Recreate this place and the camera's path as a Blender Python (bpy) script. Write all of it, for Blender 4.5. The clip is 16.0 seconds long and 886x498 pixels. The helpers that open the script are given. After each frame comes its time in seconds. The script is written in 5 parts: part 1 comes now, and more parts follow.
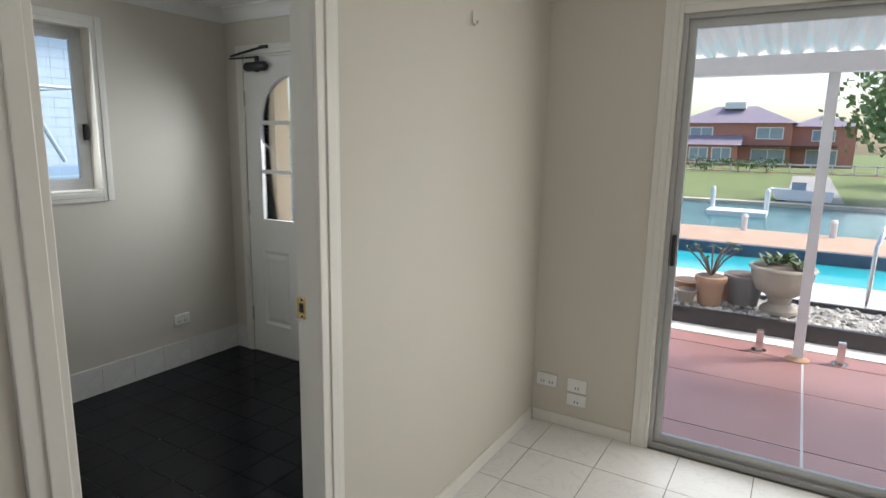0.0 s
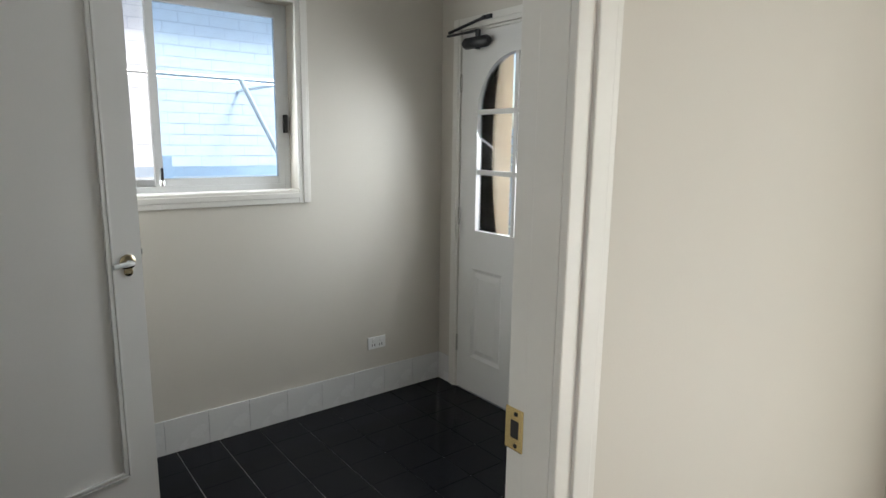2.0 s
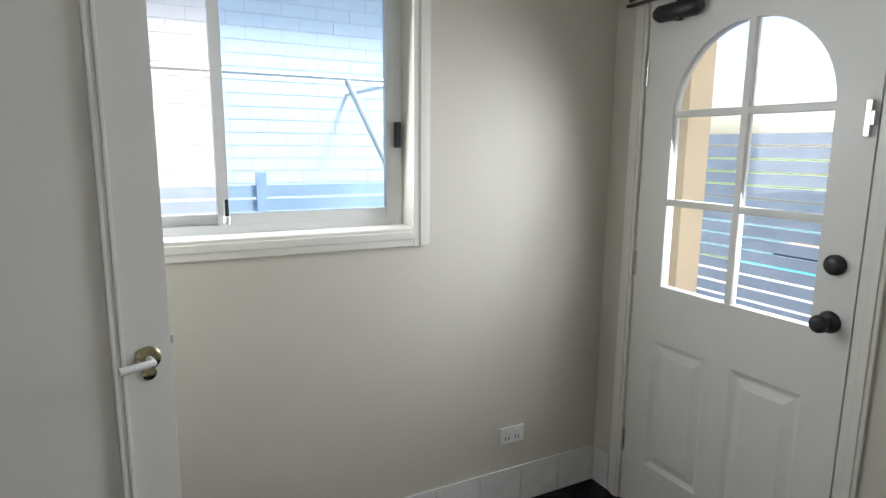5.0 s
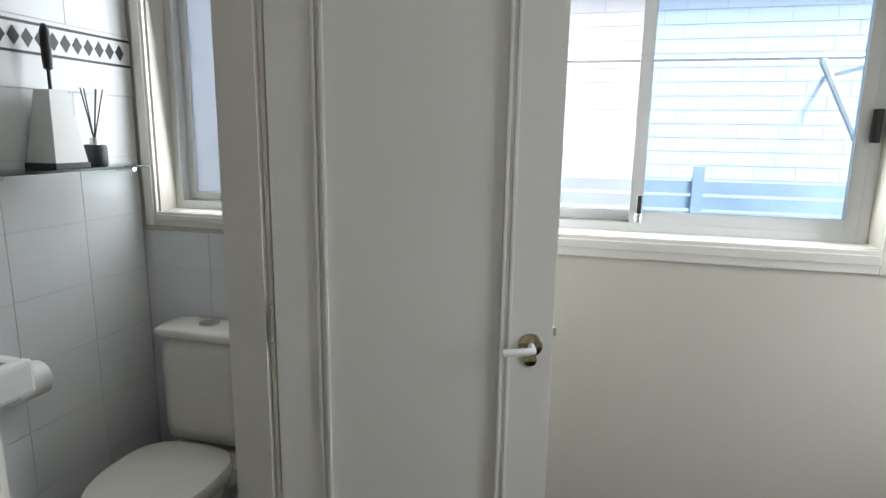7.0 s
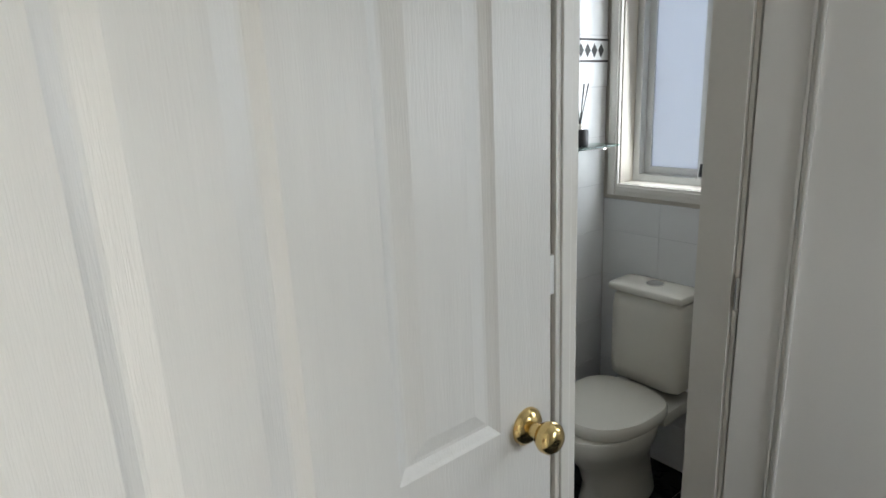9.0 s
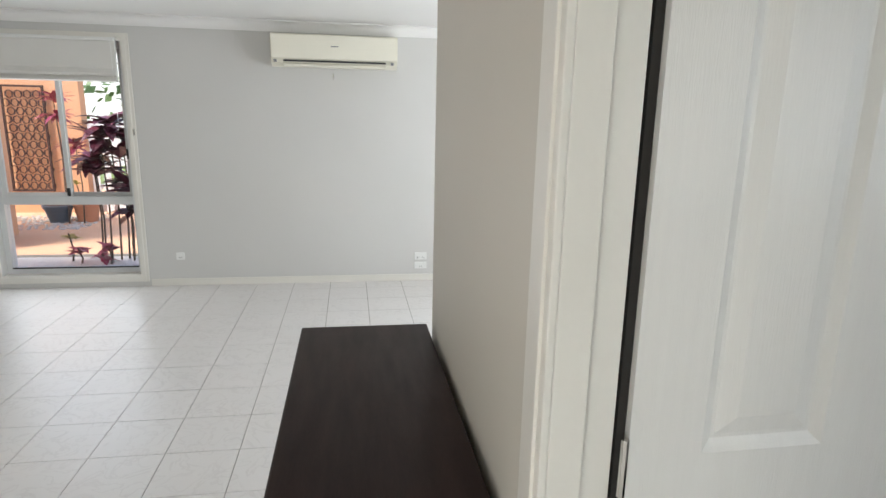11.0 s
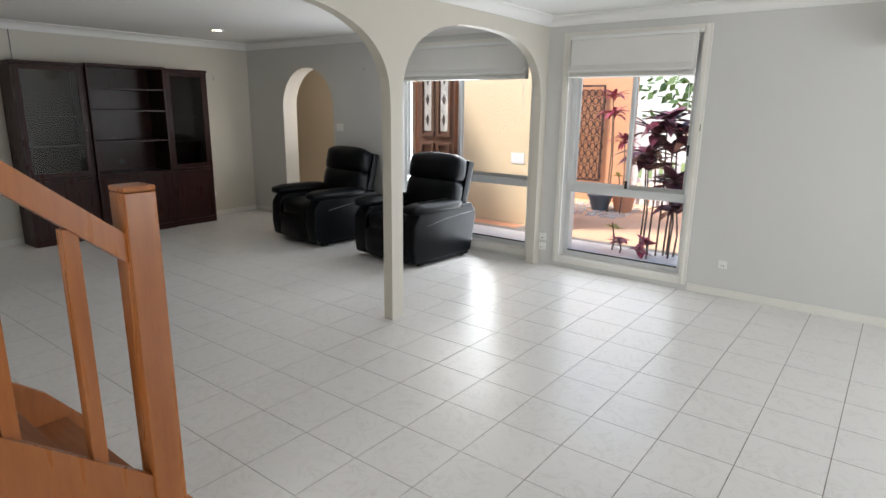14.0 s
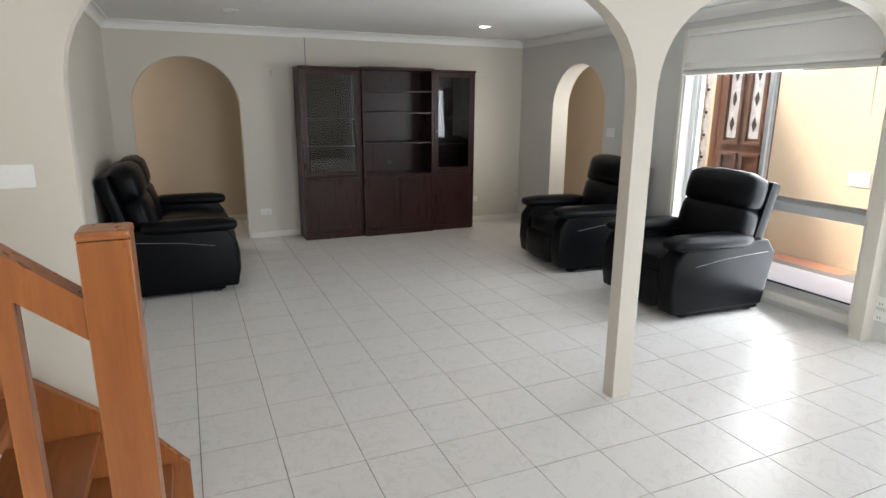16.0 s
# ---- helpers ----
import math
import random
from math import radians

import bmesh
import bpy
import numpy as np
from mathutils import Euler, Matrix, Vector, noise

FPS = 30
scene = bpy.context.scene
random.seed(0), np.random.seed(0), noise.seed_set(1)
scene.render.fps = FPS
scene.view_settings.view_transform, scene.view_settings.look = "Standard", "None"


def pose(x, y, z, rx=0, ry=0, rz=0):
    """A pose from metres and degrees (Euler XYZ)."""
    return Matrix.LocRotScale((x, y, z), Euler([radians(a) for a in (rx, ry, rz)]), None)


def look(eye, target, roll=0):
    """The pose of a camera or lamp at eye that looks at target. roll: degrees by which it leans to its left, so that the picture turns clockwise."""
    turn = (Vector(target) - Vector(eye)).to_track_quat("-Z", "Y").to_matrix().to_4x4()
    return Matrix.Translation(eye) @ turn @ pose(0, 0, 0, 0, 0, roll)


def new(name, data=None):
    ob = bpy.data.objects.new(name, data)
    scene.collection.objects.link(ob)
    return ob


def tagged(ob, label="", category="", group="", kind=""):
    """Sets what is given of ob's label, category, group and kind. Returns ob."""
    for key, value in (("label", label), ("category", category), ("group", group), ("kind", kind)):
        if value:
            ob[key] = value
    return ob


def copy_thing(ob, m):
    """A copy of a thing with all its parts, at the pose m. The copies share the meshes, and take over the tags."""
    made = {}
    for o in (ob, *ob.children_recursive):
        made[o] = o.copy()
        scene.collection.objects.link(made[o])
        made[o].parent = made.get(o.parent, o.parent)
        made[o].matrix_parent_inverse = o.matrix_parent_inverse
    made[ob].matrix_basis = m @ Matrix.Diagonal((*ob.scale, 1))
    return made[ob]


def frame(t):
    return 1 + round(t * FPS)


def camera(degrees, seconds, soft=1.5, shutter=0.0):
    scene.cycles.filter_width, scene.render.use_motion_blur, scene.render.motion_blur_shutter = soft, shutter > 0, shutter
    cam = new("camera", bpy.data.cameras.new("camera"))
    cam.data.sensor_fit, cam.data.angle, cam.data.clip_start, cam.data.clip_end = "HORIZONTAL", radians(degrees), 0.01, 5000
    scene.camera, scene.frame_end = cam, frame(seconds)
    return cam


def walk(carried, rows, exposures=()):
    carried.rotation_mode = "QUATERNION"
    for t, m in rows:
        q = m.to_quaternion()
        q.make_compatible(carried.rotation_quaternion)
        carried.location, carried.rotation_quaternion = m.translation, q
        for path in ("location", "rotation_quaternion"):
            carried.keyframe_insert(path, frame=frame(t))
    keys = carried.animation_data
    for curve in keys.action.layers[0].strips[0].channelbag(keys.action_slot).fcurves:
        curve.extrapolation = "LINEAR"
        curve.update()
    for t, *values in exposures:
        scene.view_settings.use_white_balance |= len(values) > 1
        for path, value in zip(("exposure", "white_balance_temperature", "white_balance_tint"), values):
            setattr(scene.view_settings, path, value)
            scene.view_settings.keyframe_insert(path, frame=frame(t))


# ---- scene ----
cam = camera(73.8, 16.0)
PATH = [
    (0, (-1.16, 1.188, 1.528), (-0.147, -0.498, 1.164), 1.0),
    (0.5, (-1.033, 0.974, 1.527), (0.186, -0.57, 1.164), 1.1),
    (1, (-0.864, 0.746, 1.495), (0.516, -0.655, 1.133), 0.9),
    (1.5, (-0.688, 0.609, 1.453), (0.794, -0.685, 1.093), 0.8),
    (2, (-0.501, 0.539, 1.446), (1.049, -0.676, 1.096), 0.8),
    (2.5, (-0.301, 0.527, 1.412), (1.263, -0.674, 1.081), 0.7),
    (3, (-0.146, 0.498, 1.415), (1.401, -0.734, 1.115), 0.7),
    (3.2, (-0.09, 0.505, 1.406), (1.441, -0.749, 1.12), 0.6),
    (5.5, (0.453, 0.043, 1.525), (2.314, -0.59, 1.154), 0.6),
    (6, (0.468, 0.005, 1.544), (2.41, -0.259, 1.143), 0.6),
    (6.5, (0.482, 0.016, 1.521), (2.439, 0.137, 1.126), 0.5),
    (7, (0.51, 0.022, 1.497), (2.411, 0.512, 1.113), 0.9),
    (7.5, (0.508, 0.034, 1.528), (2.281, 0.859, 1.107), 0.8),
    (8, (0.462, -0.01, 1.538), (2.042, 1.128, 1.083), -0.9),
    (8.5, (0.266, 0.003, 1.573), (1.695, 1.325, 1.118), -1.0),
    (8.6, (0.243, -0.015, 1.601), (1.622, 1.354, 1.127), -1.6),
    (11, (-0.262, -0.05, 1.536), (0.044, 1.878, 1.1), 1.2),
    (11.5, (-0.305, -0.071, 1.54), (-0.316, 1.879, 1.096), 1.2),
    (12, (-0.349, -0.063, 1.532), (-0.642, 1.864, 1.083), 1.1),
    (12.5, (-0.412, -0.008, 1.515), (-0.954, 1.863, 1.064), 1.0),
    (13, (-0.505, 0.097, 1.517), (-1.282, 1.882, 1.058), 0.9),
    (13.5, (-0.629, 0.17, 1.518), (-1.623, 1.841, 1.052), 0.8),
    (14, (-0.742, 0.301, 1.503), (-1.929, 1.84, 1.033), 0.7),
    (14.5, (-0.825, 0.546, 1.512), (-2.182, 1.937, 1.038), 0.7),
    (15, (-0.913, 0.798, 1.486), (-2.425, 2.017, 1.011), 0.5),
    (15.5, (-1.048, 0.987, 1.526), (-2.696, 2.012, 1.045), 0.5),
    (16, (-1.208, 1.29, 1.512), (-2.991, 2.062, 1.035), 0.4),
]
EXPOSURES = [(0.0, 0.95), (0.5, 1.0), (1.5, 1.3), (2.5, 1.4), (5.5, 1.5), (8.5, 1.55), (11.0, 1.4), (13.0, 1.42), (14.5, 1.6), (16.0, 1.95)]
GAP = [(9.8, (0.06, 0.23, 1.565), (0.95, 2.0, 1.12), 0.0)]
walk(cam, [(t, look(eye, target, roll)) for t, eye, target, roll in sorted(PATH + GAP)],
     exposures=EXPOSURES)

# ---------------------------------------------------------------- light
world = bpy.data.worlds.new("sky")
scene.world = world
world.use_nodes = True
wn = world.node_tree.nodes
sky = wn.new("ShaderNodeTexSky")
sky.sky_type = "NISHITA"
sky.sun_disc = False
sky.sun_elevation = radians(53)
sky.sun_rotation = radians(236)
sky.air_density, sky.dust_density, sky.ozone_density = 1.0, 2.5, 1.0
world.node_tree.links.new(sky.outputs[0], wn["Background"].inputs[0])
wn["Background"].inputs[1].default_value = 0.15
sun = bpy.data.lights.new("sun", "SUN")
sun.energy, sun.angle, sun.color = 2.3, radians(12), (1.0, 0.96, 0.9)
new("sun", sun).matrix_world = look((0, 0, 0), (0.45, 0.3, -0.72))


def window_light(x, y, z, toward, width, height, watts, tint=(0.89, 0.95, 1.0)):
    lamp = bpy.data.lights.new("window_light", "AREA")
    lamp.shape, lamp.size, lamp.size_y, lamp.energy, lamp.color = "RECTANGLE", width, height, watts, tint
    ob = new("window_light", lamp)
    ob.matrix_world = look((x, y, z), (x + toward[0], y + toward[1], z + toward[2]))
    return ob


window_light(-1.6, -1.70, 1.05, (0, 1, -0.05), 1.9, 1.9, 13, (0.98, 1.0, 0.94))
window_light(-2.68, 5.42, 0.95, (0, -1, 0.0), 1.05, 1.6, 4.5)
window_light(-4.48, 5.42, 0.95, (-0.45, -1, 0.05), 1.6, 1.6, 19)
# lamp of the added dining window, which stays out of view
window_light(2.27, 3.5, 1.25, (-1, 0, 0.15), 1.9, 1.6, 24)
window_light(2.34, -0.10, 1.65, (-1, 0, -0.1), 1.15, 0.8, 5.5)
window_light(1.70, -1.61, 1.43, (0.2, 1, -0.38), 0.55, 0.9, 3.4).data.spread = radians(125)
window_light(2.34, 1.25, 1.65, (-1, 0, -0.1), 0.5, 0.8, 2.1)
# two added fill lamps brighten the halls; no opening is built behind them
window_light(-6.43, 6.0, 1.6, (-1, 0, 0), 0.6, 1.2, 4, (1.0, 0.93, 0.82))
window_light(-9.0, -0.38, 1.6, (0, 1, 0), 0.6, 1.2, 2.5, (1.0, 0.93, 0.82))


# ---------------------------------------------------------------- materials
def node(m, kind):
    return m.node_tree.nodes.new(kind)


def mat(name, colour, rough=0.5, metal=0.0, var=0.08, scale=6.0, bump=0.0, bscale=60.0, stretch=(1, 1, 1), second=None, coat=0.0, per_object=0.0, island=0.0, spec=0.5):
    """Principled surface with two scales of variation and a fine relief."""
    m = bpy.data.materials.new(name)
    m.use_nodes = True
    n, l = m.node_tree.nodes, m.node_tree.links
    b = n["Principled BSDF"]
    b.inputs["Roughness"].default_value = rough
    b.inputs["Metallic"].default_value = metal
    b.inputs["Specular IOR Level"].default_value = spec
    b.inputs["Coat Weight"].default_value = coat
    tc, mp = node(m, "ShaderNodeTexCoord"), node(m, "ShaderNodeMapping")
    mp.inputs["Scale"].default_value = stretch
    l.new(tc.outputs["Object"], mp.inputs[0])
    big, fine = node(m, "ShaderNodeTexNoise"), node(m, "ShaderNodeTexNoise")
    big.inputs["Scale"].default_value, fine.inputs["Scale"].default_value = scale, bscale
    big.inputs["Detail"].default_value, fine.inputs["Detail"].default_value = 5, 4
    for q in (big, fine):
        l.new(mp.outputs[0], q.inputs["Vector"])
    add = node(m, "ShaderNodeMath")
    add.operation = "MULTIPLY_ADD"
    l.new(fine.outputs[0], add.inputs[0])
    add.inputs[1].default_value = 0.4
    l.new(big.outputs[0], add.inputs[2])
    fac = add.outputs[0]
    if per_object or island:
        src = node(m, "ShaderNodeObjectInfo") if per_object else node(m, "ShaderNodeNewGeometry")
        ma = node(m, "ShaderNodeMath")
        ma.operation = "MULTIPLY_ADD"
        l.new(src.outputs["Random" if per_object else "Random Per Island"], ma.inputs[0])
        ma.inputs[1].default_value = per_object or island
        l.new(fac, ma.inputs[2])
        fac = ma.outputs[0]
    ramp = node(m, "ShaderNodeMapRange")
    ramp.inputs[1].default_value, ramp.inputs[2].default_value = 0.4, 1.0 + (per_object or island)
    l.new(fac, ramp.inputs[0])
    mix = node(m, "ShaderNodeMix")
    mix.data_type = "RGBA"
    c2 = second or tuple(c * (1 - 2 * var) for c in colour)
    mix.inputs[6].default_value, mix.inputs[7].default_value = (*colour, 1), (*c2, 1)
    l.new(ramp.outputs[0], mix.inputs[0])
    l.new(mix.outputs[2], b.inputs["Base Color"])
    rr = node(m, "ShaderNodeMapRange")
    rr.inputs[3].default_value, rr.inputs[4].default_value = max(0.02, rough - 0.06), min(1, rough + 0.08)
    l.new(big.outputs[0], rr.inputs[0])
    l.new(rr.outputs[0], b.inputs["Roughness"])
    if bump:
        bp = node(m, "ShaderNodeBump")
        bp.inputs["Strength"].default_value, bp.inputs["Distance"].default_value = bump, 0.002
        l.new(fine.outputs[0], bp.inputs["Height"])
        l.new(bp.outputs[0], b.inputs["Normal"])
    return m


def glass(name, tint=(1, 1, 1), gloss=0.06, frost=0.0):
    m = bpy.data.materials.new(name)
    m.use_nodes = True
    n, l = m.node_tree.nodes, m.node_tree.links
    n.remove(n["Principled BSDF"])
    if frost:
        tr = node(m, "ShaderNodeBsdfTranslucent")
    else:
        tr = node(m, "ShaderNodeBsdfTransparent")
    tr.inputs[0].default_value = (*tint, 1)
    gl, fr, mx = node(m, "ShaderNodeBsdfGlossy"), node(m, "ShaderNodeFresnel"), node(m, "ShaderNodeMixShader")
    gl.inputs["Roughness"].default_value = 0.02 + frost
    fr.inputs[0].default_value = 1.0 + gloss * 6
    l.new(fr.outputs[0], mx.inputs[0])
    l.new(tr.outputs[0], mx.inputs[1])
    l.new(gl.outputs[0], mx.inputs[2])
    l.new(mx.outputs[0], n["Material Output"].inputs[0])
    return m


def marble_tile(name):
    """Pale glazed tile with faint grey-brown veins, different on each tile."""
    m = bpy.data.materials.new(name)
    m.use_nodes = True
    n, l = m.node_tree.nodes, m.node_tree.links
    b = n["Principled BSDF"]
    tc, oi, ad = node(m, "ShaderNodeTexCoord"), node(m, "ShaderNodeObjectInfo"), node(m, "ShaderNodeVectorMath")
    sc = node(m, "ShaderNodeMath")
    sc.operation, sc.inputs[1].default_value = "MULTIPLY", 37.0
    l.new(oi.outputs["Random"], sc.inputs[0])
    l.new(tc.outputs["Object"], ad.inputs[0])
    l.new(sc.outputs[0], ad.inputs[1])
    noi, clouds = node(m, "ShaderNodeTexNoise"), node(m, "ShaderNodeTexNoise")
    noi.inputs["Scale"].default_value, noi.inputs["Detail"].default_value, noi.inputs["Distortion"].default_value = 7.0, 3, 1.6
    clouds.inputs["Scale"].default_value = 5.0
    l.new(ad.outputs[0], noi.inputs["Vector"])
    l.new(ad.outputs[0], clouds.inputs["Vector"])
    cr = node(m, "ShaderNodeValToRGB")
    e = cr.color_ramp.elements
    e[0].position, e[0].color = 0.46, (0.73, 0.71, 0.69, 1)
    e[1].position, e[1].color = 0.54, (0.73, 0.71, 0.69, 1)
    v = e.new(0.5)
    v.color = (0.62, 0.595, 0.575, 1)
    l.new(noi.outputs[0], cr.inputs[0])
    mix = node(m, "ShaderNodeMix")
    mix.data_type = "RGBA"
    l.new(clouds.outputs[0], mix.inputs[0])
    mix.inputs[6].default_value = (0.73, 0.70, 0.68, 1)
    l.new(cr.outputs[0], mix.inputs[7])
    l.new(mix.outputs[2], b.inputs["Base Color"])
    b.inputs["Roughness"].default_value = 0.30
    b.inputs["Specular IOR Level"].default_value = 0.34
    bp = node(m, "ShaderNodeBump")
    bp.inputs["Strength"].default_value, bp.inputs["Distance"].default_value = 0.06, 0.002
    l.new(clouds.outputs[0], bp.inputs["Height"])
    l.new(bp.outputs[0], b.inputs["Normal"])
    return m


PAINT = mat("warm_grey_wall_paint", (0.62, 0.58, 0.51), 0.55, var=0.02, scale=1.3, bump=0.12, bscale=220)
PAINT_COOL = mat("pale_grey_wall_paint", (0.62, 0.61, 0.59), 0.55, var=0.02, scale=1.3, bump=0.12, bscale=220)
BEIGE = mat("beige_hall_paint", (0.60, 0.50, 0.38), 0.6, var=0.03, scale=1.5, bump=0.1, bscale=200)
CEIL = mat("white_ceiling_paint", (0.83, 0.82, 0.80), 0.7, var=0.015, scale=1.0, bump=0.05, bscale=150)
TRIM = mat("cream_gloss_trim", (0.77, 0.745, 0.69), 0.32, var=0.03, scale=4, bump=0.06, bscale=90)
DOORP = mat("grained_white_door_paint", (0.78, 0.765, 0.735), 0.30, var=0.03, scale=5, bump=0.38, bscale=55, stretch=(9, 9, 0.5))
DOORF = mat("flat_white_door_paint", (0.74, 0.725, 0.69), 0.38, var=0.02, scale=4, bump=0.05, bscale=120)
WHITE = mat("white_plastic", (0.80, 0.80, 0.78), 0.35, var=0.02)
ACWHITE = mat("ivory_plastic", (0.80, 0.77, 0.66), 0.4, var=0.02)
ALU = mat("pale_aluminium_frame", (0.72, 0.73, 0.73), 0.38, 0.25, var=0.04)
GREYALU = mat("grey_aluminium_frame", (0.50, 0.50, 0.49), 0.4, 0.4, var=0.05)
CHROME = mat("chrome", (0.75, 0.74, 0.72), 0.14, 1.0, var=0.03)
BRASS = mat("polished_brass", (0.80, 0.60, 0.27), 0.16, 1.0, var=0.06, scale=20)
OLDBRASS = mat("worn_brass", (0.52, 0.45, 0.30), 0.2, 1.0, var=0.15, scale=25)
BLACK = mat("black_plastic", (0.02, 0.02, 0.022), 0.4, var=0.1)
# near-black for slots and screws, and for shade painted into the hinge gap
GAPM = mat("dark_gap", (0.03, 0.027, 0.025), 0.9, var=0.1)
LEATHER = mat("black_leather", (0.004, 0.0045, 0.006), 0.34, var=0.25, scale=9, bump=0.35, bscale=170, spec=0.13)
STITCH = mat("grey_stitching", (0.25, 0.25, 0.25), 0.7)
DARKWOOD = mat("dark_mahogany", (0.040, 0.014, 0.012), 0.28, var=0.25, scale=4, bump=0.05, bscale=40, stretch=(6, 6, 1), spec=0.22)
DARKTOP = mat("dark_brown_top", (0.036, 0.020, 0.018), 0.33, var=0.25, scale=5, bump=0.06, bscale=50, stretch=(6, 1, 6), spec=0.1)
PINE = mat("orange_varnished_timber", (0.36, 0.125, 0.035), 0.28, var=0.2, scale=3, bump=0.08, bscale=26, stretch=(12, 12, 0.8), second=(0.24, 0.075, 0.02))
TREAD = mat("brown_varnished_tread", (0.30, 0.105, 0.035), 0.30, var=0.2, scale=3, bump=0.06, bscale=26, stretch=(1, 14, 14), second=(0.19, 0.06, 0.02))
TILE = marble_tile("cream_marble_tile")
GROUT = mat("beige_grout", (0.27, 0.24, 0.205), 0.85, var=0.1, scale=12)
SLATE = mat("black_glazed_tile", (0.010, 0.011, 0.014), 0.16, var=0.3, scale=9, bump=0.1, bscale=40, per_object=0.5, spec=0.12)
GROUTD = mat("dark_grout", (0.42, 0.41, 0.40), 0.8, var=0.2, scale=14)
SKIRT = mat("white_skirting_tile", (0.76, 0.755, 0.74), 0.25, var=0.03, per_object=0.3)
BATHTILE = mat("white_bath_tile", (0.76, 0.77, 0.78), 0.15, var=0.02, per_object=0.2)
PORC = mat("ivory_porcelain", (0.78, 0.755, 0.68), 0.12, var=0.02, coat=0.4)
FABRIC = mat("cream_blind_fabric", (0.74, 0.725, 0.69), 0.85, var=0.03, scale=3, bump=0.4, bscale=400)
GLASS = glass("window_glass")
CABGLASS = glass("cabinet_glass", (0.6, 0.6, 0.6), 0.09)
BLUEGLASS = glass("blue_tinted_glass", (0.80, 0.91, 1.0))
PAVING = mat("peach_paving", (0.66, 0.40, 0.25), 0.8, var=0.1, scale=1.5, bump=0.3, bscale=60)
FROST = glass("frosted_glass", (0.93, 0.95, 0.97), 0.05, 0.35)
GREENGLASS = glass("shelf_glass", (0.75, 0.9, 0.85), 0.08)
BRICKW = mat("white_painted_brick", (0.74, 0.74, 0.74), 0.7, var=0.04, scale=8, bump=0.5, bscale=50, per_object=0.2, island=0.0)
BRICKS = mat("white_painted_brick_far", (0.74, 0.74, 0.74), 0.7, var=0.04, scale=8, bump=0.5, bscale=50)
MORTAR = mat("white_mortar", (0.62, 0.63, 0.65), 0.9, var=0.06)
FENCEM = mat("grey_blue_fence", (0.52, 0.62, 0.73), 0.6, var=0.1)
CONC = mat("grey_concrete", (0.38, 0.37, 0.35), 0.85, var=0.15, scale=2, bump=0.4, bscale=80)
REDPAVE = mat("red_painted_concrete", (0.27, 0.125, 0.12), 0.42, var=0.18, scale=1.6, bump=0.2, bscale=70, second=(0.36, 0.20, 0.19))
PEACH = mat("peach_render", (0.72, 0.40, 0.23), 0.85, var=0.06, scale=1.2, bump=0.4, bscale=90)
YELLOW = mat("yellow_render", (0.78, 0.63, 0.42), 0.85, var=0.06, scale=1.2, bump=0.4, bscale=90)
TERRA = mat("terracotta_tile", (0.64, 0.30, 0.17), 0.7, var=0.12, scale=6, per_object=0.3)
OLDWOOD = mat("dark_carved_timber", (0.15, 0.075, 0.05), 0.5, var=0.3, scale=4, stretch=(6, 6, 1), bump=0.2)
LEADL = mat("leadlight_glass", (0.62, 0.66, 0.66), 0.15, var=0.2, scale=14)
RUST = mat("dark_cut_metal", (0.09, 0.05, 0.045), 0.6, 0.3, var=0.2)
BLUEPOT = mat("blue_glazed_pot", (0.10, 0.15, 0.20), 0.3, var=0.2)
CLAY = mat("clay_pot", (0.50, 0.31, 0.20), 0.8, var=0.15, scale=10, bump=0.3)
STONEPOT = mat("stone_pot", (0.46, 0.41, 0.34), 0.85, var=0.2, scale=8, bump=0.5)
GREYPOT = mat("grey_pot", (0.20, 0.21, 0.22), 0.7, var=0.1)
PEBBLE = mat("pale_pebbles", (0.62, 0.60, 0.56), 0.8, var=0.2, scale=20, island=0.6)
PURPLE = mat("purple_leaf", (0.20, 0.03, 0.06), 0.4, var=0.35, scale=6, island=0.8, second=(0.05, 0.02, 0.03))
PINK = mat("pink_leaf", (0.45, 0.06, 0.12), 0.45, var=0.3, scale=6, island=0.8, second=(0.22, 0.03, 0.06))
GREEN = mat("green_leaf", (0.10, 0.17, 0.04), 0.5, var=0.3, scale=6, island=0.8, second=(0.05, 0.10, 0.03))
YELGREEN = mat("yellow_leaf", (0.50, 0.38, 0.05), 0.5, var=0.3, scale=6, island=0.8)
STEM = mat("brown_stem", (0.16, 0.11, 0.08), 0.8, var=0.2)
GRASS = mat("lawn", (0.19, 0.25, 0.08), 0.9, var=0.25, scale=0.6, bump=0.5, bscale=30)
POOLW = mat("pool_water", (0.03, 0.50, 0.58), 0.15, var=0.15, scale=2.0, bump=0.3, bscale=6, spec=0.2)
CANAL = mat("canal_water", (0.06, 0.20, 0.20), 0.2, var=0.2, scale=0.3, bump=0.6, bscale=3, spec=0.15)
PALEPAVE = mat("pale_pool_paving", (0.72, 0.72, 0.69), 0.7, var=0.08, scale=2, bump=0.3, bscale=60)
TREELEAF = mat("pale_tree_leaf", (0.30, 0.38, 0.14), 0.5, var=0.3, scale=2, island=0.7, second=(0.12, 0.18, 0.05))
POOLT = mat("blue_pool_tile", (0.03, 0.10, 0.19), 0.3, var=0.4, scale=15)
COPING = mat("tan_coping", (0.55, 0.38, 0.27), 0.8, var=0.15, scale=5)
REDBRICK = mat("red_house_brick", (0.60, 0.25, 0.19), 0.85, var=0.15, scale=3)
ROOFT = mat("purple_roof_tile", (0.30, 0.26, 0.33), 0.8, var=0.15, scale=3)
ROOFM = mat("white_roof_sheet", (0.80, 0.80, 0.80), 0.5, var=0.05)
POLY = glass("translucent_roof_sheet", (0.72, 0.80, 0.84), 0.04, 0.3)
DARKGLASS = mat("far_window_glass", (0.40, 0.48, 0.55), 0.1, var=0.2)
